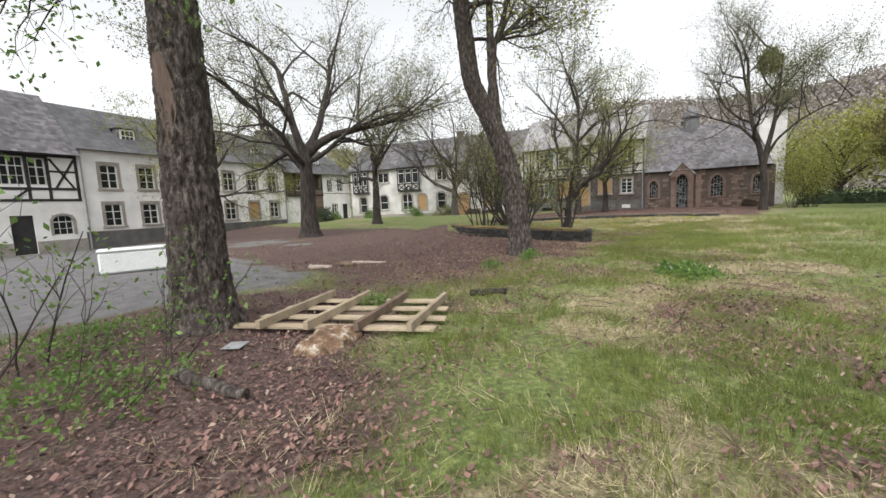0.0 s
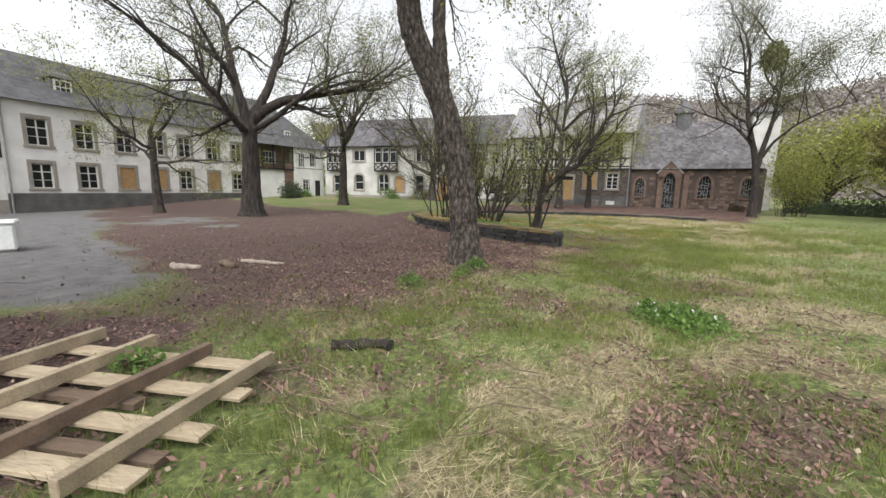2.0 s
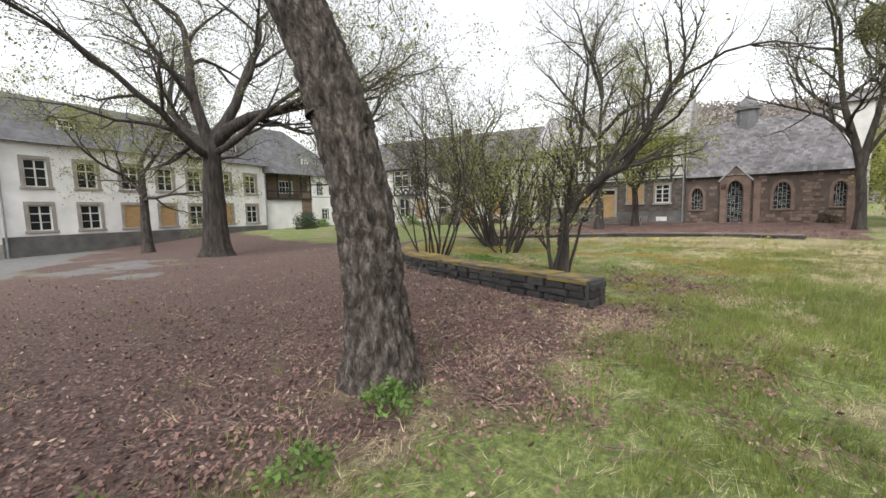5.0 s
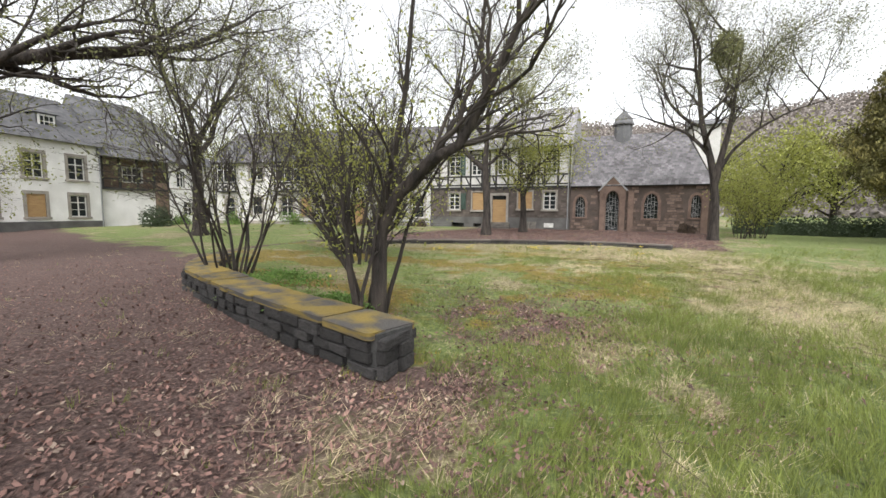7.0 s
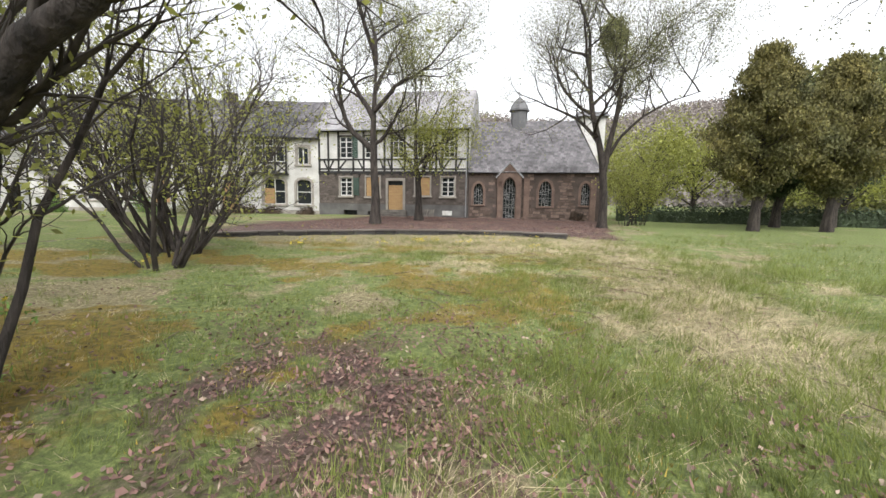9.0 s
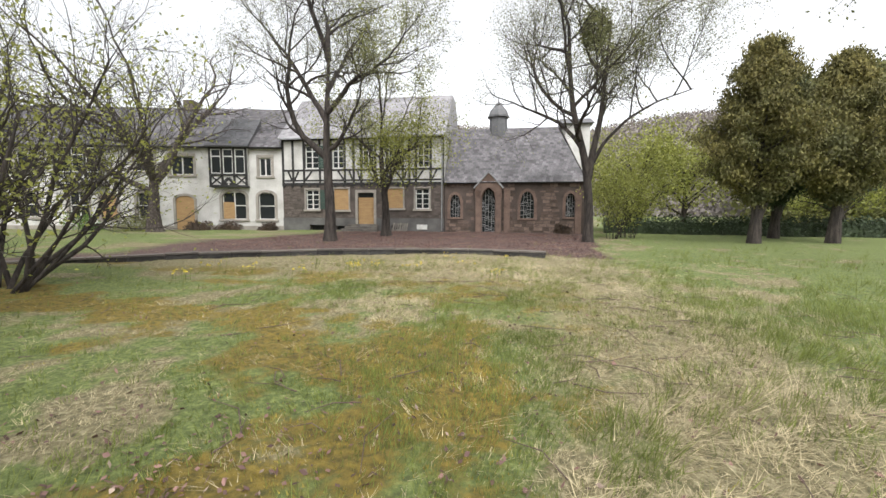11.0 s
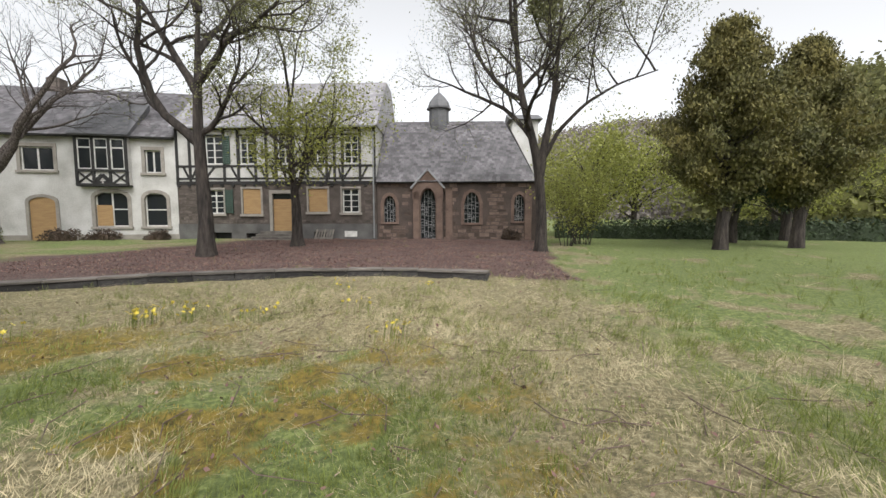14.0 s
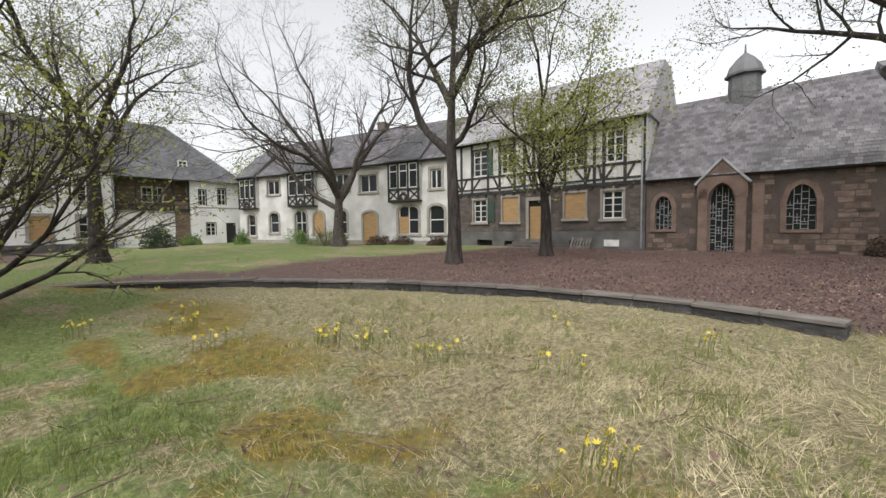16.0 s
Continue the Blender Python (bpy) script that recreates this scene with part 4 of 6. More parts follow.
corner = empty("corner_block", -44.5, 22.8, 0, 94.86, "white corner block with dark timber veranda and big slate roof", "house", kind="structure")
corner.scale = (-1, 1, 1)
clo = [(-7.6, -6.8, 0.9, 2.15), (-9.5, -8.55, 0.0, 2.15)]
cup = [(-6.85, -6.25, 3.8, 5.3), (-8.6, -7.9, 3.9, 5.5)]
part("wall", wall_sheet(-9.9, -5.5, -0.4, 6.1, 0.4, clo + cup), PLASTER_B, corner, "white plastered end block")
for a, b, c, d in [clo[0]] + cup:
    window(corner, (a + b) / 2, c, b - a, d - c, 2, 3, TIMBER, 0.06, False)
# black board fills the opening; its colour stands for the unlit inside
boxpart("door", (-9.5, -8.55, 0.2, 0.25, 0, 2.15), TIMBER, corner, "black panel for the shade in an open doorway")
bm = bmesh.new()
beam(bm, -9.9, 3.6, -5.5, 3.6, 0.12, -0.02, 0.02)
part("string_course", bm, SURROUND, corner)
part("veranda_wall", wall_sheet(-5.5, 0, -0.4, 3.3, 0.4, []), PLASTER_B, corner).location = (0, 0.3, 0)
part("veranda_back", wall_sheet(-5.5, 0, 3.3, 6.1, 0.2, [(-3.6, -2.0, 4.0, 5.4)]), PLANKD, corner, "dark brown boarded veranda").location = (0, 1.0, 0)
window(corner, -2.8, 4.0, 1.6, 1.4, 4, 2, FRAMEW, 0.05, False, depth=0.1).location = (-2.8, 1.0, 4.0)
bm = bmesh.new()
for u in (-5.4, -4.2, -2.8, -1.4, -0.1):
    beam(bm, u, 3.3, u, 6.1, 0.15, 0.05, 0.2)
beam(bm, -5.5, 4.2, 0, 4.2, 0.12, 0.06, 0.18)
beam(bm, -5.5, 3.35, 0, 3.35, 0.2, 0.0, 1.0)
part("veranda_frame", bm, TIMBER, corner)
boxpart("brick_panel", (-5.45, -4.3, 0.1, 0.29, -0.2, 4.2), PLANKD, corner, "dark brick and board infill")
boxpart("end_wall", (-9.9, -9.5, 0.4, 8, -0.4, 6.1), PLASTER_B, corner)
bm = bmesh.new()
vv = [bm.verts.new(p) for p in ((0.3, -0.5, 6.1), (-10.4, -0.5, 6.1), (-10.4, 10, 6.1), (0.3, 10, 6.1), (0.3, 4.8, 11.8), (-4.6, 4.8, 11.8))]
for f in ((1, 0, 4, 5), (2, 1, 5), (3, 2, 5, 4), (0, 3, 4), (0, 1, 2, 3)):
    bm.faces.new([vv[i] for i in f])
roof = part("roof", bm, SLATE_D, corner, "big dark slate roof")
slates("slate_course", roof, -10.4, 0.3, -0.55, 6.07, 4.8, 11.83, SLATE_D, 0.24, 0.3, -4.6, 0.3)["kind"] = "stuff"
window(corner, -5.2, 7.3, 0.7, 0.7, 2, 2, FRAMEW, 0.06, False, depth=0.0).location = (-5.2, 0.75, 7.3)
boxpart("dormer", (-5.7, -4.7, 0.8, 2.2, 7.1, 8.15), SLATE_D, corner, bevel=0.02)
# tower-like pale building behind the chapel
tower = empty("pale_tower_house", *fpos(14.4, 9), 0, FA, "tall white house wall behind the chapel", "house")
part("wall", wall_sheet(-1.1, 1.1, -0.3, 9.6, 3.0, []), PLASTER, tower)
prism("roof", tower, -1.4, 1.4, [(-0.4, 9.6), (1.5, 10.4), (3.4, 9.6)], SLATE_D)


# ---- trees ----
def tube_mesh(name, branches, material, parent, label="", lump=0.0, seed=0, furrow=0.0):
    """Tapered tubes along polylines: each branch is (points, radii, sides)."""
    V, F, base = [], [], 0
    rng = np.random.default_rng(seed)
    for pts, rad, k in branches:
        pts = np.array(pts, float)
        rad = np.array(rad, float)
        ang = np.arange(k) * 2 * math.pi / k
        m = len(pts)
        tan = np.empty_like(pts)
        tan[1:-1] = pts[2:] - pts[:-2]
        tan[0], tan[-1] = pts[1] - pts[0], pts[-1] - pts[-2]
        tan /= np.sqrt((tan * tan).sum(1))[:, None] + 1e-9
        tx, ty, tz = tan[:, 0], tan[:, 1], tan[:, 2]
        zero = np.zeros(m)
        s = np.stack([zero, tz, -ty], 1) if abs(tz[0]) > 0.7 else np.stack([ty, -tx, zero], 1)
        s /= np.sqrt((s * s).sum(1))[:, None] + 1e-9
        w = np.stack([s[:, 1] * tz - s[:, 2] * ty, s[:, 2] * tx - s[:, 0] * tz, s[:, 0] * ty - s[:, 1] * tx], 1)
        r = np.repeat(rad[:, None], k, 1)
        if lump:
            ph = rng.random(3) * 6.28
            i = np.arange(m)[:, None]
            r = r * (1 + lump * (np.sin(3 * ang + ph[0] + i * 0.15) * 0.5 + np.sin(7 * ang + ph[1] + i * 0.1) * 0.45 + np.sin(11 * ang + ph[2] + i * 0.5) * 0.3 + rng.normal(0, 0.35, (m, k))))
        if furrow:
            z = np.cumsum(np.concatenate([[0], np.linalg.norm(np.diff(pts, axis=0), axis=1)]))[:, None] + 0 * ang
            mix = sstep(5.5, 6.28, ang)
            u = lambda g: 0.62 * sstep(0.0, 0.32, np.abs(2 * fbm(g * rad.mean() + 0.08 * fbm(z, 0 * z, 4, 3), z * 0.24, 19, seed, 3) - 1)) + 0.12 * sstep(0.0, 0.3, np.abs(2 * fbm(g * rad.mean(), z, 9, seed + 5, 2) - 1)) + 0.35 * fbm(g * rad.mean(), z * 0.7, 30, seed + 7, 2)
            r = r + furrow * ((1 - mix) * u(ang + 0 * z) + mix * u(ang - 2 * math.pi + 0 * z) - 0.8)
        V.append((pts[:, None, :] + (np.cos(ang) * r)[:, :, None] * s[:, None, :] + (np.sin(ang) * r)[:, :, None] * w[:, None, :]).reshape(-1, 3))
        a = base + np.arange(m - 1)[:, None] * k
        j = np.arange(k)
        j2 = (j + 1) % k
        F.append(np.stack([a + j, a + j2, a + k + j2, a + k + j], -1).reshape(-1, 4))
        base += m * k
    V, F = np.concatenate(V), np.concatenate(F)
    me = bpy.data.meshes.new(name)
    me.vertices.add(len(V))
    me.vertices.foreach_set("co", V.astype(np.float32).ravel())
    me.loops.add(F.size)
    me.loops.foreach_set("vertex_index", F.astype(np.int32).ravel())
    me.polygons.add(len(F))
    me.polygons.foreach_set("loop_start", np.arange(0, F.size, 4, dtype=np.int32))
    me.polygons.foreach_set("use_smooth", np.full(len(F), lump == 0 or furrow > 0))
    me.update(calc_edges=True)
    return link(name, me, material, parent, label)


def wander(rng, p, d, length, n, bend, lift):
    """A crooked polyline from p along d."""
    pts = [np.array(p, float)]
    d = np.array(d, float) / np.linalg.norm(d)
    for i in range(n):
        d = d + rng.normal(0, bend, 3) + np.array([0, 0, lift])
        d /= np.linalg.norm(d)
        pts.append(pts[-1] + d * length / n)
    return pts, d


def side_dir(rng, d, ang):
    r = rng.normal(0, 1, 3)
    s = r - d * (r @ d)
    s /= np.linalg.norm(s) + 1e-9
    return d * math.cos(ang) + s * math.sin(ang)


def leaves(name, where, size, material, parent, rng, per=3, spread=0.12, label=""):
    """Small leaf blades set about the twig ends."""
    P = np.repeat(np.array(where), per, axis=0)
    P = P + rng.normal(0, spread, P.shape)
    k = len(P)
    a = rng.normal(0, 1, (k, 3))
    a /= np.linalg.norm(a, axis=1)[:, None]
    b = np.cross(a, rng.normal(0, 1, (k, 3)))
    b /= np.linalg.norm(b, axis=1)[:, None]
    s = size * rng.uniform(0.6, 1.3, (k, 1))
    q = np.stack([P - a * s, P - b * s * 0.5, P + a * s, P + b * s * 0.5], 1)
    return fast(name, q, 4, material, parent, label)


def tree(x, y, trunk, radius, limbs, seed, label, bark=BARKG, leaf=None, leafsize=0.07, per=3, depth=4, limb_len=5.0, sides=18, lift=0.06, spread=0.12, twigs=1.0, thing="tree", thin=1.0, droop=0.0, group="", taper=0.45, stems=(), furrow=0.0):
    """trunk: points (dx, dy, z) of the stem's line; limbs: (height share, heading, rise, length) of the main limbs."""
    rng = np.random.default_rng(seed)
    z0 = float(height(x, y))
    t = empty(thing, x, y, z0, 0, label, "tree" if thing == "tree" else "shrub", group)
    T = np.array([(0, 0, -0.15)] + list(trunk), float)
    s = np.linspace(0, 1, 260 if sides > 30 else 26)
    L = np.concatenate([[0], np.cumsum(np.linalg.norm(np.diff(T, axis=0), axis=1))])
    L /= L[-1]
    P = np.stack([np.interp(s, L, T[:, i]) for i in range(3)], 1)
    ker = np.array([0.25, 0.5, 0.25])
    for _ in range(60 if sides > 30 else 2):
        for i in range(3):
            P[1:-1, i] = np.convolve(P[:, i], ker, "valid")
    H = P[:, 2]
    rad = radius * (1 - taper * s) * (1 + 0.45 * np.exp(-np.maximum(H, 0) / 0.28))
    tube_mesh("trunk", [(P, rad, sides)], bark, t, "", 0.02 if furrow else 0.07, seed, furrow)
    thick, fine, ends = [], [], []
    second = []
    for pts, r0 in stems:
        q = np.array(pts, float)
        f = np.linspace(0, len(q) - 1, 60)
        q = np.stack([np.interp(f, np.arange(len(q)), q[:, i]) for i in range(3)], 1)
        for _ in range(12):
            q[1:-1] = (q[:-2] + 2 * q[1:-1] + q[2:]) / 4
        tube_mesh("stem", [(q, np.linspace(r0, r0 * 0.2, 60), 20)], bark, t, "", 0.04, seed + 3, furrow * 0.7)
        second.append((q, r0))

    def grow(p, d, length, r, lev):
        n = 7 if lev == 1 else 5
        pts, dd = wander(rng, p, d, length, n, 0.17 if lev < 3 else 0.22, lift if lev < 3 else lift - droop)
        rr = np.linspace(r, r * (0.35 if lev < depth else 0.25), len(pts))
        (thick if lev <= 2 else fine).append((pts, rr, 7 if lev == 1 else 5 if lev == 2 else 3))
        if lev >= depth:
            ends.append(pts[-1])
            ends.append(pts[-2])
            ends.append(pts[2])
            return
        m = int(round((7 if lev == 1 else 6 if lev == 2 else 5) * twigs))
        for i in range(m):
            f = (i + 1) / m if i < m - 1 else 1.0
            f = 0.25 + 0.75 * f
            k = min(len(pts) - 1, max(1, int(f * (len(pts) - 1))))
            d0 = np.array(pts[k]) - np.array(pts[k - 1])
            d0 /= np.linalg.norm(d0)
            grow(pts[k], side_dir(rng, d0, rng.uniform(0.45, 1.0)), length * rng.uniform(0.42, 0.62), max(0.004, rr[k] * rng.uniform(0.5, 0.7) * thin), lev + 1)
        grow(pts[-1], side_dir(rng, dd, 0.25), length * 0.5, max(0.004, rr[-1]), lev + 1)

    for f, az, rise, length, r in limbs:
        i = min(len(P) - 1, int(f * (len(P) - 1)))
        az, rise = radians(az), radians(rise)
        grow(P[i], (math.cos(az) * math.cos(rise), math.sin(az) * math.cos(rise), math.sin(rise)), length, r, 1)
    for q, r0 in second:
        for k in range(5):
            i = 30 + 7 * k
            grow(q[min(i, 59)], side_dir(rng, np.array([0, 0, 1.0]), rng.uniform(0.5, 1.0)), limb_len * rng.uniform(0.5, 0.75), r0 * 0.4, 1)
    tube_mesh("limb_crown", thick, bark, t, "", 0.0, seed)
    if fine:
        tube_mesh("twig_crown", fine, TWIG, t, "", 0.0, seed)["kind"] = "stuff"
    if leaf is not None and ends:
        leaves("foliage", ends, leafsize, leaf, t, rng, per, spread)
    return t


def ring(n, f0, f1, rise0, rise1, length, r, seed):
    """n limbs spread about the stem."""
    g = random.Random(seed)
    return [(f0 + (f1 - f0) * i / max(1, n - 1), (i * 137.5 + g.uniform(-25, 25)) % 360, rise0 + (rise1 - rise0) * i / max(1, n - 1) + g.uniform(-8, 8), length * g.uniform(0.8, 1.15), r * g.uniform(0.8, 1.1)) for i in range(n)]


# the two trunks passed at arm's length
t1 = tree(-3.72, 0.85, [(-0.02, 0, 0.6), (-0.1, 0.05, 2.5), (-0.25, 0.1, 4.5), (-0.4, 0.2, 8.5)], 0.33, [(0.5, 215, 2, 3.2, 0.07), (0.56, 255, 0, 3.2, 0.07), (0.6, 300, 6, 2.8, 0.06)] + ring(6, 0.7, 1.0, 25, 70, 3.2, 0.12, 1), 11, "tall dark tree with a long bare bark scar", BARK, LEAFG, 0.045, 2, 4, sides=110, spread=0.12, droop=0.16, furrow=0.06)
bm = bmesh.new()
for k in range(9):
    z = 2.15 + k * 0.13
    w = 0.13 * math.sin(math.pi * (k + 0.6) / 9.6)
    a = [bm.verts.new((-0.07 - 0.045 * (z - 2) + math.cos(radians(h)) * 0.268, 0.04 + math.sin(radians(h)) * 0.268, z)) for h in (-62 - w * 260, -62, -62 + w * 260)]
    if k:
        for i in range(2):
            bm.faces.new((last[i], last[i + 1], a[i + 1], a[i]))
    last = a
part("bark_scar", bm, WOODSCAR, t1, "pale bare wood scar")
t2 = tree(-3.46, 7.98, [(-0.02, 0.0, 0.6), (-0.08, -0.05, 1.5), (-0.24, -0.17, 2.4), (-0.45, -0.31, 3.1), (-0.88, -0.68, 4.3), (-1.0, -0.8, 6.0), (-1.1, -0.9, 9.0)], 0.275, [(0.6, 60, 5, 2.6, 0.05), (0.62, 330, 8, 2.8, 0.05)] + ring(6, 0.68, 1.0, 12, 60, 3.0, 0.08, 2), 12, "dark twin-stemmed tree leaning over the leaf litter", BARK, LEAFY, 0.04, 1, 4, sides=110, spread=0.12, droop=0.16, limb_len=4.0, furrow=0.06, stems=[([(-0.3, -0.2, 2.3), (-0.42, -0.26, 3.0), (-0.46, -0.36, 4.1), (-0.48, -0.4, 6.0), (-0.35, -0.3, 9.0)], 0.21)])
bm = bmesh.new()
bmesh.ops.create_icosphere(bm, subdivisions=2, radius=0.075, matrix=Matrix.Translation((0.0, -0.05, 2.2)))
for v in bm.verts:
    v.co += Vector((rng.uniform(-0.03, 0.03), rng.uniform(-0.03, 0.03), rng.uniform(-0.03, 0.03)))
part("burl", bm, BARK, t2, "knotty burl")
# courtyard trees
tree(-18.35, 10.7, [(0, 0, 1.5), (0.1, 0, 3.2), (0, 0.1, 4.6)], 0.5, [(0.9, 200, 35, 6.0, 0.26), (0.95, 250, 60, 6.5, 0.25), (0.98, 30, 50, 6.5, 0.27), (1.0, 100, 62, 6.5, 0.24), (0.85, 290, 18, 5.5, 0.17), (0.8, 160, 12, 5.0, 0.15), (0.9, 60, 20, 5.0, 0.15)], 21, "big spreading bare tree in thin bud", BARKG, LEAFBUD, 0.055, 1, 5, spread=0.15, twigs=0.8)
tree(-25.5, 21.3, [(0, 0, 1.5), (0.05, 0, 3.4), (0.0, 0, 5.2)], 0.36, [(0.75, 190, 35, 4.6, 0.15), (0.8, 340, 35, 4.8, 0.16), (0.9, 80, 50, 5.2, 0.16), (1.0, 250, 72, 6.2, 0.2), (1.0, 30, 66, 5.6, 0.17)], 22, "bare courtyard tree with forked crown", BARKG, LEAFBUD, 0.05, 1, 5, spread=0.15, twigs=0.8)
tree(-30.9, 10.2, [(-0.3, 0, 1.5), (-0.8, 0.1, 3.2), (-1.0, 0.1, 5.5)], 0.3, [(0.6, 10, 15, 4.8, 0.12), (0.65, 200, 15, 4.5, 0.12), (0.8, 300, 15, 4.5, 0.11), (0.9, 60, 40, 4.6, 0.12), (1.0, 150, 68, 5, 0.13)], 23, "leaning tree in first yellow-green leaf", BARKG, LEAFY, 0.06, 1, 5, spread=0.2, twigs=0.7)
tree(-27.6, 34.5, [(0, 0, 1.2), (0.1, 0, 2.4), (0.15, 0, 3.4)], 0.45, [(0.8, 195, 25, 7.5, 0.22), (0.9, 150, 45, 7.0, 0.17), (0.95, 20, 45, 8.0, 0.22), (1.0, 350, 32, 7.5, 0.18), (1.0, 90, 70, 7.5, 0.2), (1.0, 260, 58, 8.0, 0.2), (1.0, 300, 70, 8.0, 0.18)], 24, "dark bare tree with wide low fork", BARK, None, 0, 1, 5, twigs=0.85)
tree(-11.3, 30.5, [(0.05, 0, 1.5), (-0.05, 0, 3.0), (-0.1, 0, 4.6), (0.0, 0, 6.2), (0.1, 0, 8.0)], 0.26, [(0.5, 190, 42, 5.2, 0.17), (0.55, 20, 22, 3.0, 0.11), (0.7, 210, 60, 5.0, 0.15), (0.75, 330, 45, 4.0, 0.13), (0.85, 60, 45, 4.0, 0.12), (1.0, 120, 70, 4.5, 0.14), (1.0, 280, 62, 4.5, 0.13)], 25, "tall bare lime tree before the house", BARKG, LEAFBUD, 0.04, 1, 5, spread=0.1, twigs=0.8, taper=0.75)
tree(-10.85, 35.5, [(0.0, 0, 1.2), (-0.05, 0, 2.4), (-0.25, 0, 4.0), (-0.2, 0, 7.0)], 0.26, [(0.33, 20, 50, 3.8, 0.13), (0.4, 170, 30, 3.0, 0.08), (0.45, 300, 20, 2.8, 0.08), (0.5, 70, 25, 2.8, 0.08), (0.55, 340, 15, 3.2, 0.08), (0.65, 210, 40, 3.0, 0.08), (0.8, 40, 50, 3.0, 0.07), (1.0, 250, 75, 3.5, 0.07), (0.95, 10, 70, 4.2, 0.06)], 26, "slender tree in fresh yellow-green leaf", BARKG, LEAFY, 0.06, 3, 4, spread=0.25, twigs=0.85, taper=0.85)
ct = tree(0.15, 35.6, [(0.02, 0, 1.5), (-0.1, 0, 3.2), (-0.35, 0, 4.5), (-0.9, 0, 6.5), (-1.1, 0.1, 8.5), (-1.2, 0, 10.5)], 0.24, [(0.45, 170, 40, 5.0, 0.12), (0.5, 250, 20, 4.4, 0.1), (0.6, 190, 30, 4.8, 0.1), (0.65, 330, 30, 4.2, 0.09), (0.7, 100, 35, 4.2, 0.09), (0.8, 230, 40, 4.0, 0.09), (0.9, 150, 45, 4.0, 0.08), (1.0, 140, 70, 3.5, 0.08)], 27, "tall tree in small new leaf beside the chapel", BARKG, LEAFBUD, 0.042, 2, 4, spread=0.22, twigs=1.0, taper=0.7, limb_len=4.6, stems=[([(-0.1, 0, 3.1), (0.05, 0, 4.2), (0.4, 0, 6.0), (0.55, 0, 8.0), (0.7, 0, 10.5)], 0.2), ([(0.1, 0, 3.9), (0.6, -0.1, 4.9), (1.6, -0.2, 5.9), (2.8, -0.2, 6.6), (4.2, -0.3, 7.0)], 0.1)])
rng = np.random.default_rng(5)
ball = rng.normal(0, 1, (900, 3))
ball = ball / np.linalg.norm(ball, axis=1)[:, None] * rng.uniform(0.3, 1.0, (900, 1)) ** 0.5 * np.array([0.6, 0.6, 0.95]) + np.array([0.0, 0.0, 10.2])
leaves("ivy_clump", ball * np.array([1.15, 1.15, 1.0]), 0.075, LEAFBUD, ct, rng, 3, 0.12, "dense dark ivy clump at the top")
# overhanging bough at the right of the walk
tree(9.8, 25.5, [(0, 0, 2), (-0.2, 0, 4.5), (-0.3, 0, 8.5)], 0.3, [(0.62, 195, 12, 4.6, 0.12), (0.75, 150, 20, 4.4, 0.11), (0.85, 225, 15, 4.2, 0.1), (1.0, 60, 50, 4.0, 0.1), (1.0, 330, 35, 4, 0.1)], 28, "tree with long leafing boughs over the lawn", BARK, LEAFBUD, 0.055, 1, 4, spread=0.2, twigs=0.85)


# ---- shrubs of many stems ----
def shrub(x, y, stems, h, seed, label, leaf=LEAFY, size=0.05, per=2, lean=0.35, r=0.03, spread=0.12, depth=3, twigs=1.0, extra=()):
    rng = np.random.default_rng(seed)
    t = empty("shrub", x, y, float(height(x, y)), 0, label, "shrub")
    thick, fine, ends = [], [], []

    def grow(p, d, length, rr0, lev):
        pts, dd = wander(rng, p, d, length, 6, 0.13 if lev == 1 else 0.2, 0.05)
        rr = np.linspace(rr0, rr0 * 0.35, len(pts))
        (thick if lev == 1 else fine).append((pts, rr, 6 if lev == 1 else 3))
        if lev >= depth:
            ends.extend([pts[-1], pts[3]])
            return
        for i in range(int(7 * twigs)):
            k = rng.integers(2, len(pts))
            d0 = np.array(pts[k]) - np.array(pts[k - 1])
            d0 /= np.linalg.norm(d0)
            grow(pts[k], side_dir(rng, d0, rng.uniform(0.3, 0.8)), length * rng.uniform(0.25, 0.5), max(0.004, rr[k] * 0.55), lev + 1)

    for i in range(stems):
        a = rng.uniform(0, 6.28)
        rad = rng.uniform(0.05, 0.12) * math.sqrt(stems)
        d = np.array([math.cos(a) * lean * rng.uniform(0.3, 1.3), math.sin(a) * lean * rng.uniform(0.3, 1.3), 1.0])
        grow((math.cos(a) * rad, math.sin(a) * rad, -0.1), d, h * rng.uniform(0.7, 1.1), r * rng.uniform(0.7, 1.3), 1)
    for pts, r0 in extra:
        pts = [np.array(p, float) for p in pts]
        thick.append((pts, np.linspace(r0, r0 * 0.4, len(pts)), 9))
        for k in range(2, len(pts)):
            d0 = pts[k] - pts[k - 1]
            d0 /= np.linalg.norm(d0)
            for _ in range(4):
                grow(pts[k], side_dir(rng, d0, rng.uniform(0.3, 0.9)) + np.array([0, 0, 0.4]), rng.uniform(0.9, 1.7), r0 * 0.3, 2)
    for i, st in enumerate(thick):
        tube_mesh("stem", [st], BARKG, t, "", 0.0, seed + i)
    tube_mesh("twig_crown", fine, TWIG, t, "", 0.0, seed)["kind"] = "stuff"
    leaves("foliage", ends, size, leaf, t, rng, per, spread)
    return t


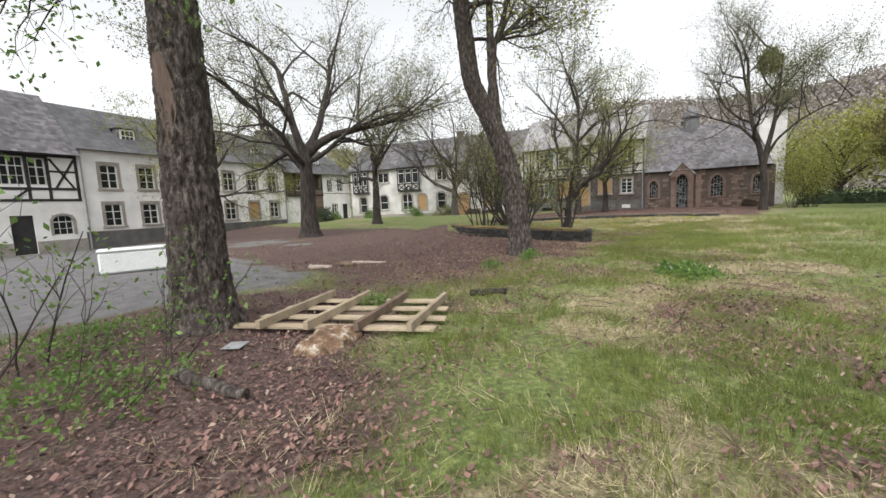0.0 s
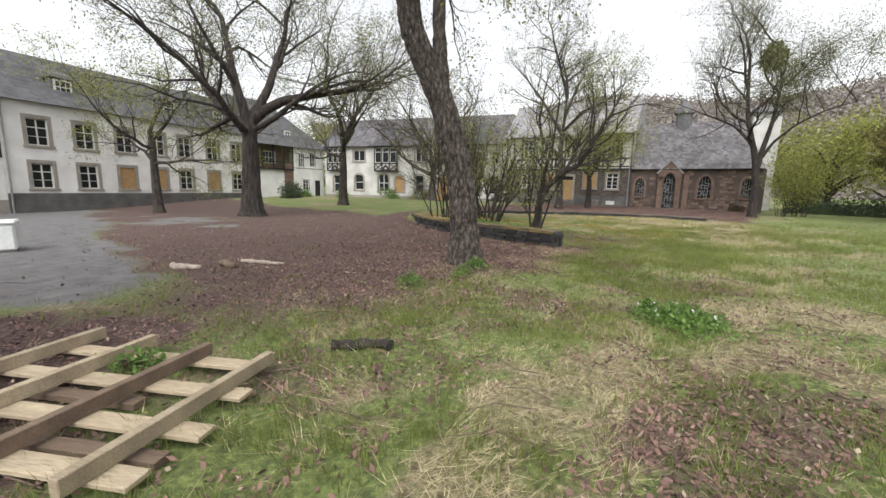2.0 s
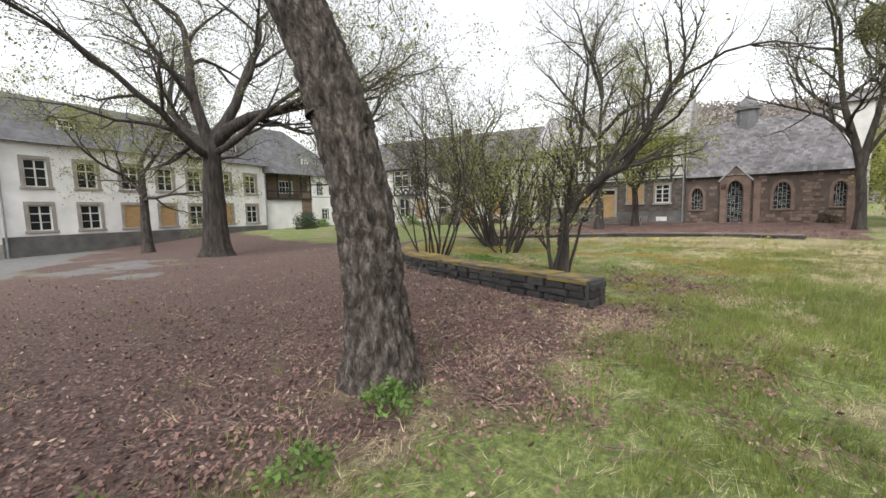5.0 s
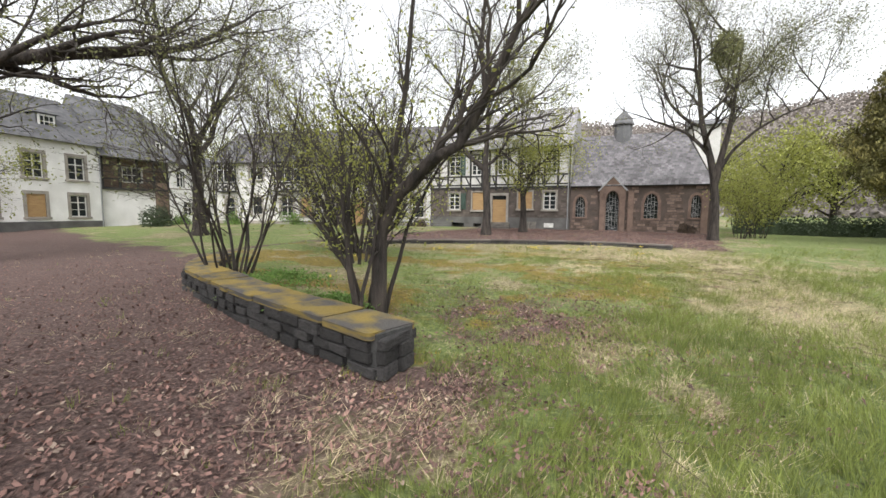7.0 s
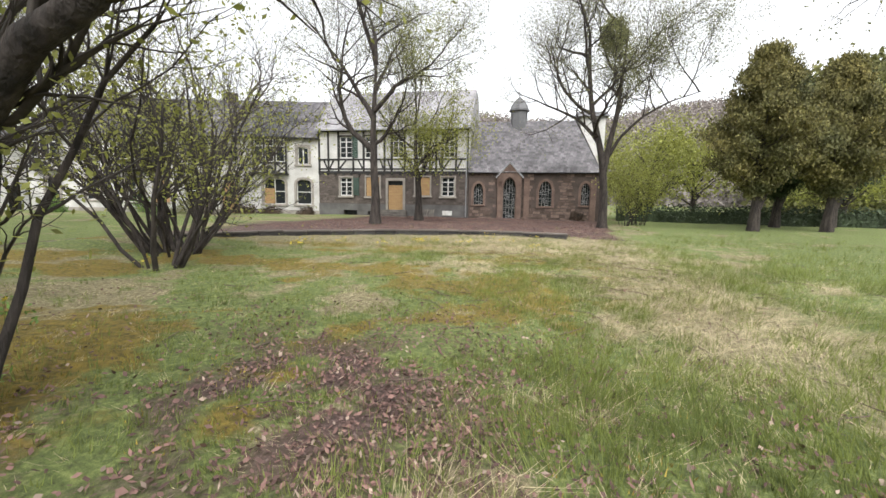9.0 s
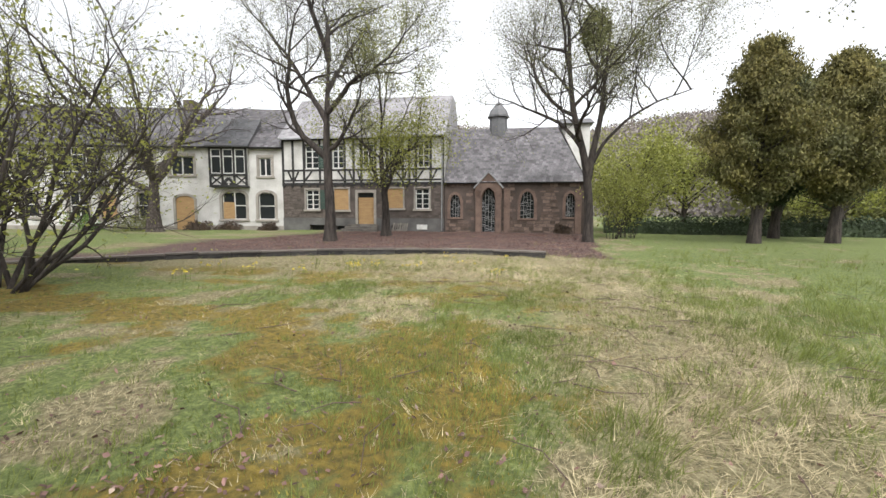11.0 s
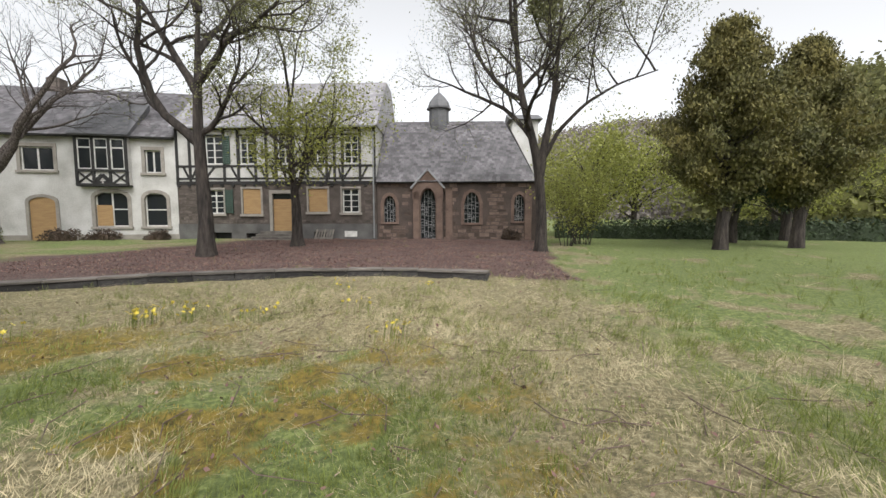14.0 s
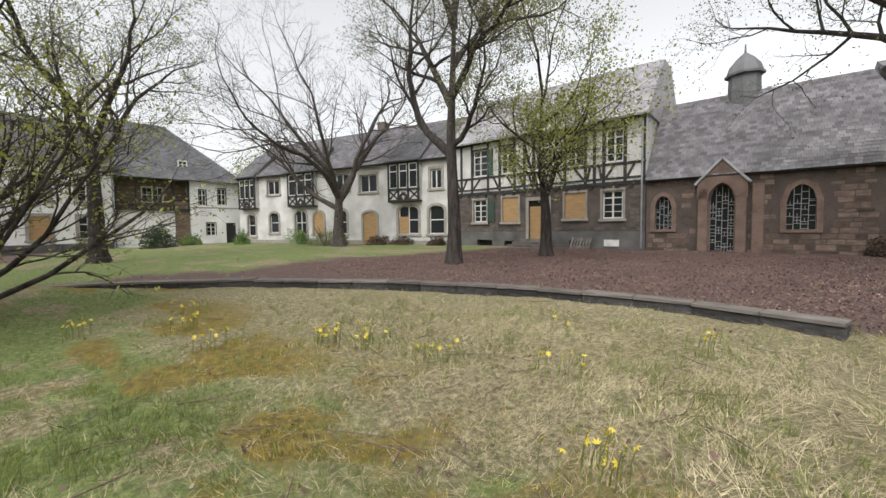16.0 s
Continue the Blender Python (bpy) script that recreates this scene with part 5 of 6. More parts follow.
shrub(-8.5, 13.4, 13, 3.7, 41, "bare multi-stemmed shrub behind the low wall", LEAFBUD, 0.03, 1, 0.55, 0.03, twigs=1.5)
shrub(-4.5, 12.95, 5, 3.0, 42, "multi-stemmed small tree with one thick leaning limb", LEAFY, 0.028, 2, 0.35, 0.035, twigs=1.3, extra=[([(0.1, 0.05, -0.1), (0.12, 0.05, 0.5), (0.1, 0.1, 1.1), (0.35, 0.15, 1.55), (0.8, 0.2, 1.95), (1.15, 0.25, 2.1), (1.45, 0.3, 2.6), (1.8, 0.35, 3.3)], 0.11), ([(0.0, 0.1, -0.1), (-0.05, 0.2, 0.8), (0.1, 0.3, 1.8), (0.3, 0.35, 2.8), (0.4, 0.4, 4.0)], 0.06)])
shrub(-10.2, 18.7, 26, 4.8, 43, "dense tall multi-stemmed shrub in first leaf", LEAFY, 0.04, 2, 0.62, 0.045, 0.15, twigs=1.45)
shrub(-8.9, 17.4, 8, 4.0, 44, "upright leafing shrub among the stems", LEAFY, 0.04, 2, 0.6, 0.045, 0.15, twigs=1.3)
shrub(2.8, 41.5, 16, 3.4, 46, "thicket of leafing saplings by the chapel end", LEAFY, 0.07, 3, 0.3, 0.02, 0.25)
shrub(1.6, 39.5, 10, 2.8, 47, "young saplings by the chapel end", LEAFY, 0.07, 2, 0.3, 0.02, 0.25)
shrub(-3.6, -0.7, 5, 1.5, 48, "thin leafing sapling on the litter", LEAFG, 0.03, 4, 0.5, 0.01, 0.07, 2)
shrub(-2.6, 0.1, 3, 1.0, 49, "thin leafing sapling on the litter", LEAFG, 0.028, 4, 0.6, 0.008, 0.07, 2)
shrub(-1.7, -0.75, 4, 1.0, 50, "low spreading bramble on the litter", LEAFG, 0.03, 2, 1.4, 0.007, 0.06, 2)
shrub(-2.7, -1.2, 6, 1.6, 51, "low spreading bramble on the litter", LEAFG, 0.035, 2, 1.0, 0.009, 0.08, 2)


def bush(x, y, rx, ry, h, n, leaf, size, seed, label, category="bush", group=""):
    """A dense bush: short stems and a clumpy uneven mass of leaves."""
    rng = np.random.default_rng(seed)
    t = empty("bush", x, y, float(height(x, y)), 0, label, category, group)
    clumps = rng.normal(0, 1, (14, 3))
    clumps = clumps / np.linalg.norm(clumps, axis=1)[:, None] * rng.uniform(0.35, 0.8, (14, 1))
    clumps[:, 2] = np.abs(clumps[:, 2])
    pick = clumps[rng.integers(0, 14, n)]
    p = rng.normal(0, 1, (n, 3))
    p = p / np.linalg.norm(p, axis=1)[:, None] * rng.uniform(0.5, 1.0, (n, 1)) * 0.42 + pick
    p[:, 2] = np.abs(p[:, 2])
    P = p * np.array([rx, ry, h * 0.85])
    leaves("foliage", P, size, leaf, t, rng, 1, 0.03)
    br = []
    for i in range(10):
        a = rng.uniform(0, 6.28)
        br.append(([(0.1 * math.cos(a), 0.1 * math.sin(a), -0.1), (rx * 0.4 * math.cos(a), ry * 0.4 * math.sin(a), h * 0.4), (rx * 0.7 * math.cos(a), ry * 0.7 * math.sin(a), h * 0.75)], [0.025, 0.018, 0.006], 4))
    for i, st in enumerate(br):
        tube_mesh("stem", [st], TWIG, t, "", 0.0, seed + i)
    return t


for i, (u, v, rx, h, lf, lb) in enumerate([(-21.5, -2.0, 1.6, 1.9, LEAFG, "round grey-green bush at the white house"), (-14.6, -0.9, 1.3, 0.9, BRUSH, "low brown brushwood along the house wall"), (-12.6, -0.8, 1.2, 0.8, BRUSH, "low brown brushwood along the house wall"), (-9.9, -0.7, 0.8, 0.9, BRUSH, "low brown brushwood along the house wall"), (11.9, -0.6, 0.7, 0.8, BRUSH, "small brown shrub at the chapel wall"), (-26.5, -3.5, 1.3, 1.6, LEAFG, "grassy green bush at the white house"), (-17.0, -2.1, 0.8, 1.5, LEAFBUD, "thin bush beside the boarded door")]):
    bx, by = fpos(u, v)
    if u < -9.2:
        by -= 0.21 * (-9.1 - u)
    bush(bx, by, rx, rx * 0.7, h, 1500, lf, 0.07, 60 + i, lb)
bush(-40.5, 25.0, 2.2, 1.6, 2.3, 2600, LEAFD, 0.09, 70, "big dark evergreen bush at the veranda")
bush(-29.2, 34.3, 1.7, 1.3, 2.0, 2600, LEAFBUD, 0.05, 72, "round grey-green bush beside the dark forked tree")
bush(-41.8, 27.6, 1.2, 1.0, 1.4, 1200, LEAFG, 0.08, 71, "green bush at the veranda")


# ---- conifers ----
def conifer(x, y, h, w, clear, seed, label, leaf=LEAFC):
    rng = np.random.default_rng(seed)
    t = empty("conifer", x, y, float(height(x, y)), 0, label, "tree", "dark conifers by the hedge")
    tube_mesh("trunk", [(np.array([(0, 0, -0.2), (0.05, 0, clear * 0.5), (0.1, 0.05, clear), (0.0, 0, h * 0.85)]), [0.34, 0.24, 0.2, 0.05], 12), (np.array([(0.05, 0, 0.8), (0.5, 0.2, clear), (0.9, 0.3, h * 0.5)]), [0.16, 0.14, 0.05], 8)], BARKG, t, "", 0.1, seed)
    br, P = [], []
    nb = 85
    for i in range(nb):
        f = i / nb
        z = clear + (h - clear) * f
        a = i * 2.4 + rng.uniform(-0.5, 0.5)
        prof = w * (min(1, f / 0.15) ** 0.5) * (1 - max(0, f - 0.35) / 0.72) * rng.uniform(0.75, 1.12)
        e = np.array([math.cos(a) * prof, math.sin(a) * prof, z + prof * 0.35])
        br.append(([(0, 0, z - 0.2), (e[0] * 0.5, e[1] * 0.5, z), tuple(e)], [0.06, 0.04, 0.012], 4))
        k = 700
        s = rng.uniform(0.25, 1.05, (k, 1))
        q = np.array([0, 0, z - 0.1]) * (1 - s) + e * s + rng.normal(0, 0.24, (k, 3)) * np.array([1, 1, 0.8])
        P.append(q)
    tube_mesh("bough_crown", br, TWIG, t, "", 0.0, seed)["kind"] = "stuff"
    P = np.concatenate(P)
    k = len(P)
    a = rng.normal(0, 0.5, (k, 3)) + np.array([0, 0, 1.0])
    a /= np.linalg.norm(a, axis=1)[:, None]
    b = np.cross(a, rng.normal(0, 1, (k, 3)))
    b /= np.linalg.norm(b, axis=1)[:, None]
    s = rng.uniform(0.05, 0.12, (k, 1))
    fast("foliage", np.stack([P - b * s * 0.5, P + b * s * 0.5, P + a * s * 1.6], 1), 3, leaf, t)


conifer(8.1, 38.1, 9.6, 2.7, 2.2, 81, "tall olive-brown conifer with bare lower trunk")
conifer(12.4, 40.2, 9.4, 2.5, 2.3, 82, "dark olive conifer with bare lower trunk")
conifer(11.4, 44.0, 10.0, 2.4, 2.2, 83, "dark green conifer behind the others", LEAFD)
conifer(15.4, 46.0, 10.5, 2.6, 2.2, 84, "dark green conifer behind the others", LEAFD)

# ---- hedge, far trees and wooded hills ----
rng = np.random.default_rng(90)
hedge = empty("hedge", 14, 47.5, 0, -4, "low dark green hedge at the lawn's edge", "hedge")
k = 9000
P = np.stack([rng.uniform(-12, 16, k), rng.normal(0, 0.45, k), rng.uniform(0, 1, k) ** 0.8 * (1.25 + 0.2 * np.sin(np.arange(k)))], 1)
leaves("foliage", P, 0.12, LEAFD, hedge, rng, 1, 0.05)
boxpart("hedge_core", (-12, 16, -0.3, 0.3, -0.2, 0.9), LEAFD, hedge)


def fluffy(x, y, h, w, seed, leaf, label, n=6500, size=0.13):
    rng = np.random.default_rng(seed)
    z0 = float(height(x, y))
    t = empty("tree", x, y, z0, 0, label, "tree", "trees beyond the hedge")
    br, P = [([(0, 0, -0.3), (0.1, 0, h * 0.3), (0, 0.1, h * 0.6)], [0.3, 0.22, 0.12], 8)], []
    for i in range(26):
        a, f = rng.uniform(0, 6.28), rng.uniform(0.25, 0.9)
        rr = w * rng.uniform(0.45, 1.0) * math.sqrt(max(0.1, 1 - (2 * f - 1.05) ** 2))
        c = np.array([math.cos(a) * rr, math.sin(a) * rr, h * f + rng.uniform(0, 0.12) * h])
        br.append(([(0, 0, h * f * 0.55), tuple(c * [0.5, 0.5, 0.85]), tuple(c)], [0.1, 0.06, 0.02], 4))
        P.append(c + rng.normal(0, 1, (n // 26, 3)) * w * 0.24)
    tube_mesh("trunk", br, BARKG, t, "", 0.0, seed)
    leaves("foliage", np.concatenate(P), size, leaf, t, rng, 1, 0.1)


for i, (x, y, h, w, lf) in enumerate([(4.8, 50, 8, 3.8, LEAFY), (9.5, 56, 9, 4.2, LEAFY), (0.5, 58, 9, 4.0, LEAFY), (20, 54, 8, 4, LEAFY), (27, 50, 9, 4.5, LEAFY), (35, 48, 10, 5, LEAFG), (24, 62, 12, 5, LEAFY), (40, 40, 10, 5, LEAFY), (-49, 45, 11, 5, LEAFG), (-57, 38, 11, 5, LEAFY), (44, 26, 11, 5, LEAFY), (33, 33, 9, 4, LEAFY)]):
    fluffy(x, y, h, w, 100 + i, lf, "leafing yellow-green tree beyond the lawn" if x > -20 else "green tree behind the white house roofs")


def hill(name, cx, cy, r0, r1, a0, a1, top, seed, label, material, n):
    """A wooded hillside: a rising slope with a rough mass of crowns on it."""
    rng = np.random.default_rng(seed)
    ang = np.radians(np.linspace(a0, a1, 60))
    V, F = [], []
    for i, a in enumerate(ang):
        ridge = top * (0.75 + 0.2 * math.sin(3 * a + seed) + 0.1 * math.sin(9 * a + seed)) * min(1, (i + 6) / 14)
        for j in range(7):
            f = j / 6
            r = r0 + (r1 - r0) * f
            V.append((cx + math.cos(a) * r, cy + math.sin(a) * r, -1 + ridge * (f ** 0.8)))
    for i in range(59):
        for j in range(6):
            q = i * 7 + j
            F.append((q, q + 7, q + 8, q + 1))
    h = empty(name, 0, 0, 0, 0, label, "hill", kind="structure")
    raw("slope", V, F, material, h, smooth=True)
    V = np.array(V).reshape(60, 7, 3)
    ii, jj = rng.uniform(0, 58.9, n), rng.uniform(0, 5.9, n) ** 1.0
    i0, j0 = ii.astype(int), jj.astype(int)
    fi, fj = (ii - i0)[:, None], (jj - j0)[:, None]
    P = V[i0, j0] * (1 - fi) * (1 - fj) + V[i0 + 1, j0] * fi * (1 - fj) + V[i0, j0 + 1] * (1 - fi) * fj + V[i0 + 1, j0 + 1] * fi * fj
    base = np.repeat(P, 14, 0)
    base = base + rng.normal(0, 1, base.shape) * np.array([2.6, 2.6, 1.8]) + np.array([0, 0, 2.0])
    k = len(base)
    a = rng.normal(0, 1, (k, 3))
    a /= np.linalg.norm(a, axis=1)[:, None]
    b = np.cross(a, rng.normal(0, 1, (k, 3)))
    b /= np.linalg.norm(b, axis=1)[:, None]
    s = rng.uniform(0.35, 0.9, (k, 1))
    o = fast("woodland", np.stack([base - a * s, base - b * s * 0.8, base + a * s, base + b * s * 0.8], 1), 4, material, h)
    o["kind"] = "stuff"


hill("hill_bare", -5, 20, 120, 330, 40, 150, 76, 3, "far hillside of bare brown woodland, haze in its colour", WOODSBARE, 9000)
hill("hill_green", 0, 20, 75, 160, -30, 68, 40, 5, "wooded hillside in yellow-green spring leaf", WOODS, 9000)
hill("hill_west", -10, 15, 110, 260, 150, 330, 40, 7, "wooded hillside behind the roofs", WOODS, 5000)


# ---- low basalt wall and kerb round the lawn ----
def along(pts, step):
    """Middles, headings and lengths of pieces of about step metres along a polyline."""
    P = np.array(pts, float)
    L = np.concatenate([[0], np.cumsum(np.linalg.norm(np.diff(P, axis=0), axis=1))])
    n = max(1, int(L[-1] / step))
    s = np.linspace(0, L[-1], n + 1)
    q = np.stack([np.interp(s, L, P[:, i]) for i in range(2)], 1)
    return [((a + b) / 2, math.atan2(b[1] - a[1], b[0] - a[0]), float(np.linalg.norm(b - a))) for a, b in zip(q[:-1], q[1:])]


def block_mesh(name, material, bev=0.08):
    bm = bmesh.new()
    box(bm, -0.5, 0.5, -0.5, 0.5, -0.5, 0.5)
    bmesh.ops.bevel(bm, geom=bm.edges[:], offset=bev, segments=1, affect='EDGES')
    me = bpy.data.meshes.new(name)
    bm.to_mesh(me)
    bm.free()
    me.materials.append(material)
    return me


def piece(name, me, parent, x, y, z, sx, sy, sz, rz, tilt=0.0):
    ob = new(name, me)
    ob.parent = parent
    ob.location, ob.scale, ob.rotation_euler = (x, y, z), (sx, sy, sz), (tilt, 0, rz)
    return ob


stone_me, cope_me, kerb_me = block_mesh("stone", BASALT), block_mesh("coping_stone", COPING, 0.05), block_mesh("kerb_stone", KERB, 0.04)
WALL = [(-3.28, 11.95), (-6.0, 12.35), (-8.75, 12.98), (-9.6, 13.5), (-11.0, 14.6)]
low = tagged(new("low_wall"), "low dark basalt wall with mossy coping round the lawn", "wall")
rng = random.Random(17)
for p, a, ln in along(WALL, 1.0):
    piece("wall_core", block_mesh("wall_core", BASALTM, 0.01), low, p[0], p[1], 0.14, ln + 0.02, 0.44, 0.5, a)
for row, z in enumerate((0.045, 0.165, 0.285)):
    for p, a, ln in along(WALL, 0.3 if row % 2 else 0.38):
        for side in (-1, 1):
            nx_, ny_ = -math.sin(a) * side, math.cos(a) * side
            off = 0.235 + rng.uniform(-0.01, 0.02)
            piece("stone", stone_me, low, p[0] + nx_ * off + rng.uniform(-0.03, 0.03) * math.cos(a), p[1] + ny_ * off, z + rng.uniform(-0.012, 0.012), ln * rng.uniform(0.8, 0.97), 0.09, rng.uniform(0.08, 0.12), a + rng.uniform(-0.06, 0.06), rng.uniform(-0.1, 0.1))
for row, z in enumerate((0.06, 0.2)):
    for k in range(2):
        piece("stone", stone_me, low, -3.26, 11.82 + 0.25 * k, z, 0.09, 0.23, 0.13, 0.14)
piece("stone", stone_me, low, -3.26, 11.94, 0.31, 0.09, 0.48, 0.09, 0.14)
for p, a, ln in along(WALL, 0.75):
    piece("coping_stone", cope_me, low, p[0], p[1], 0.372 + rng.uniform(-0.01, 0.01), ln - 0.02, 0.56 + rng.uniform(-0.02, 0.03), 0.075, a + rng.uniform(-0.015, 0.015), rng.uniform(-0.02, 0.02))
kerb = tagged(new("lawn_kerb"), "weathered stone kerb edging the lawn", "kerb")
for p, a, ln in along([(-11.0, 14.6)] + OVAL[4:], 0.85):
    z = float(height(p[0], p[1]))
    lift = rng.uniform(-0.012, 0.012)
    piece("kerb_stone", stone_me, kerb, p[0], p[1], 0.02 + lift, ln - 0.012, 0.3, 0.28, a + rng.uniform(-0.02, 0.02), rng.uniform(-0.03, 0.03))
    piece("coping_stone", kerb_me, kerb, p[0], p[1], 0.182 + lift, ln - 0.02, 0.36, 0.05, a + rng.uniform(-0.02, 0.02), rng.uniform(-0.03, 0.03))

# ---- wooden grid lying on the litter ----
grid = empty("timber_grid", -2.85, 1.1, 0.0, 30.8, "weathered timber grid of beams on boards lying flat", "pallet")
for i, (k, ln) in enumerate(((0.12, 2.3), (0.5, 2.35), (0.92, 2.3), (1.32, 2.15))):
    boxpart("board", (-0.35 + 0.08 * i, ln - 0.25, k - 0.07, k + 0.07, 0.045, 0.075), PLANK, grid, bevel=0.004)
for i in range(4):
    b = boxpart("beam", (-0.03, 0.03, -0.06, 1.56 - 0.06 * i, 0.077, 0.175), PLANKD if i == 2 else PLANK, grid, bevel=0.005)
    b.location = (0.06 + 0.585 * i, 0, 0.0)
    b.rotation_euler = (0, 0, radians(-5))
for i in range(3):
    b = boxpart("spacer", (-0.4, 0.5, -0.05, 0.05, 0.0, 0.044), PLANKD, grid)
    b.location = (0.3 + 0.6 * i, 0.3 + 0.45 * (i % 2), 0.0)


def log(x0, y0, x1, y1, r0, r1, material, label, seed, z=0.0):
    rng = np.random.default_rng(seed)
    za = float(height(x0, y0)) + r0 * 0.75 + z
    t = empty("log", x0, y0, za, 0, label, "log")
    s = np.linspace(0, 1, 9)
    pts = np.stack([(x1 - x0) * s, (y1 - y0) * s, rng.normal(0, r0 * 0.12, 9)], 1)
    pts[1:-1, :2] += np.cumsum(rng.normal(0, r0 * 0.22, (7, 2)), 0)
    rad = np.linspace(r0, r1, 9)
    rad = np.concatenate([[0.01], rad, [0.01]])
    pts = np.concatenate([pts[:1], pts, pts[-1:]])
    pts[0, 0] -= 0.003
    pts[-1, 0] += 0.003
    tube_mesh("bark", [(pts, rad * np.concatenate([[1], rng.uniform(0.8, 1.15, 9), [1]]), 14)], material, t, "", 0.05, seed)


mound = bmesh.new()
bmesh.ops.create_icosphere(mound, subdivisions=5, radius=1.0)
for v in mound.verts:
    k = 0.7 + 0.6 * float(fbm(v.co.x + 3, v.co.y + v.co.z * 0.7, 1.8, 5))
    v.co = Vector((v.co.x * 0.42 * k, v.co.y * 0.25 * k, max(-0.05, v.co.z * 0.17 * k)))
mo = part("rotten_stump", mound, WHITEB, smooth=True)
mo.matrix_world = pose(-1.88, 1.42, float(height(-1.88, 1.42)), 0, 0, -68)
tagged(mo, "low rotten stump with pale fungus crust in the litter", "stump")
log(-1.9, 3.85, -1.5, 4.2, 0.045, 0.05, BARKG, "short brown piece of branch on the grass", 2, 0.03)
log(-6.75, 4.0, -6.3, 4.3, 0.06, 0.045, PALEWOOD, "pale barkless piece of branch on the litter", 3)
log(-6.5, 4.7, -6.1, 4.8, 0.07, 0.06, PLANKD, "cut brown log on the litter", 4)
log(-6.6, 5.1, -5.8, 5.5, 0.05, 0.025, PALEWOOD, "pale crooked branch on the litter", 5)
log(-2.2, 0.15, -1.3, 0.35, 0.06, 0.04, BARK, "mossy dark branch on the litter", 6)
bm = bmesh.new()
box(bm, -0.11, 0.11, -0.08, 0.08, 0.0, 0.012, 0.003)
o = part("litter_sheet", bm, LEADING)
o.matrix_world = pose(-2.55, 0.75, float(height(-2.55, 0.75)) + 0.03, 6, -4, 30)
tagged(o, "pale torn scrap of sheet on the litter", "scrap")

# ---- white chest lying on the asphalt ----
chest = empty("chest_freezer", -10.95, 1.62, float(height(-11, 1.6)), 81, "white chest freezer standing on the asphalt", "freezer")
boxpart("body", (-0.83, 0.83, -0.02, 0.62, 0.03, 0.56), ENAMEL, chest, bevel=0.04)
boxpart("lid", (-0.85, 0.85, -0.04, 0.64, 0.57, 0.64), ENAMEL, chest, bevel=0.025)
boxpart("base_strip", (-0.8, 0.8, 0.01, 0.6, 0.0, 0.03), PLINTH, chest)

# ---- flowers and weeds ----
def daffodils(x, y, n, seed):
    rng = np.random.default_rng(seed)
    t = empty("daffodil_clump", x, y, float(height(x, y)), 0, "clump of yellow daffodils in the dry grass", "flowers", "daffodil clumps")
    fl, bl = [], []
    for i in range(n):
        bx, by = rng.normal(0, 0.11, 2)
        h = rng.uniform(0.14, 0.26)
        bl.append(([(bx, by, 0), (bx + 0.01, by, h * 0.6), (bx + 0.03, by + 0.01, h)], [0.005, 0.004, 0.003], 3))
        c = np.array([bx + 0.03, by + 0.01, h])
        d = rng.normal(0, 1, 3)
        d /= np.linalg.norm(d)
        e1 = np.cross(d, [0.3, 0.5, 0.8])
        e1 /= np.linalg.norm(e1)
        e2 = np.cross(d, e1)
        for k in range(6):
            a = k * math.pi / 3
            r = e1 * math.cos(a) + e2 * math.sin(a)
            q = e1 * math.cos(a + 0.45) + e2 * math.sin(a + 0.45)
            q2 = e1 * math.cos(a - 0.45) + e2 * math.sin(a - 0.45)
            fl.append((c, c + q * 0.017, c + r * 0.032 + d * 0.01, c + q2 * 0.017))
    tube_mesh("stalk_growth", bl, GRASS, t, "", 0.0, seed)["kind"] = "stuff"
    fast("blossom", np.array(fl), 4, YELLOW, t)["kind"] = "stuff"


for i, (x, y, n) in enumerate([(-5.9, 23.1, 22), (-5.4, 23.4, 14), (-2.4, 23.1, 14), (-8.5, 20.8, 9), (-4.5, 23.7, 9), (-7.9, 22.0, 8), (-6.5, 21.9, 7), (-9.3, 22.2, 8), (-3.3, 24.3, 6), (-4.2, 25.6, 7), (-2.6, 26.0, 7), (-9.2, 17.2, 5), (-6.3, 13.9, 3)]):
    daffodils(x, y, n, 300 + i)


def weed(x, y, r, n, seed, label, flowers=0):
    rng = np.random.default_rng(seed)
    t = empty("weed_clump", x, y, float(height(x, y)), 0, label, "weed")
    p = rng.normal(0, 0.5, (n, 3)) * np.array([r, r, 0])
    d = np.linalg.norm(p[:, :2], axis=1) / r
    p[:, 2] = np.maximum(0.03, 0.24 * (1 - 0.5 * d)) * rng.uniform(0.5, 1, n)
    leaves("foliage", p, 0.027, LEAFG, t, rng, 4, 0.03)
    if flowers:
        q = p[rng.integers(0, n, flowers)] + np.array([0, 0, 0.06])
        leaves("blossom", q, 0.018, FRAMEW, t, rng, 2, 0.01, "tiny white blossom")


weed(0.42, 6.75, 0.38, 560, 320, "leafy green weed clump with white blossom", 12)
weed(0.05, 6.9, 0.12, 90, 321, "small leafy green weed clump", 6)
weed(-3.0, 6.0, 0.2, 60, 322, "small leafy green weed clump")
weed(-2.7, 6.9, 0.15, 45, 323, "small leafy green weed clump")
weed(-2.6, 2.6, 0.2, 60, 324, "small leafy green weed clump")
weed(-3.9, -0.3, 0.9, 260, 326, "leafy green ground cover among the litter")
weed(-2.3, -0.5, 0.8, 220, 327, "leafy green ground cover among the litter")
weed(-4.9, 12.7, 0.5, 420, 329, "leafy green ground cover behind the low wall")
weed(-7.0, 13.4, 0.8, 500, 330, "leafy green ground cover behind the low wall")
weed(-3.0, 7.7, 0.2, 70, 328, "green weed at the foot of the trunk")

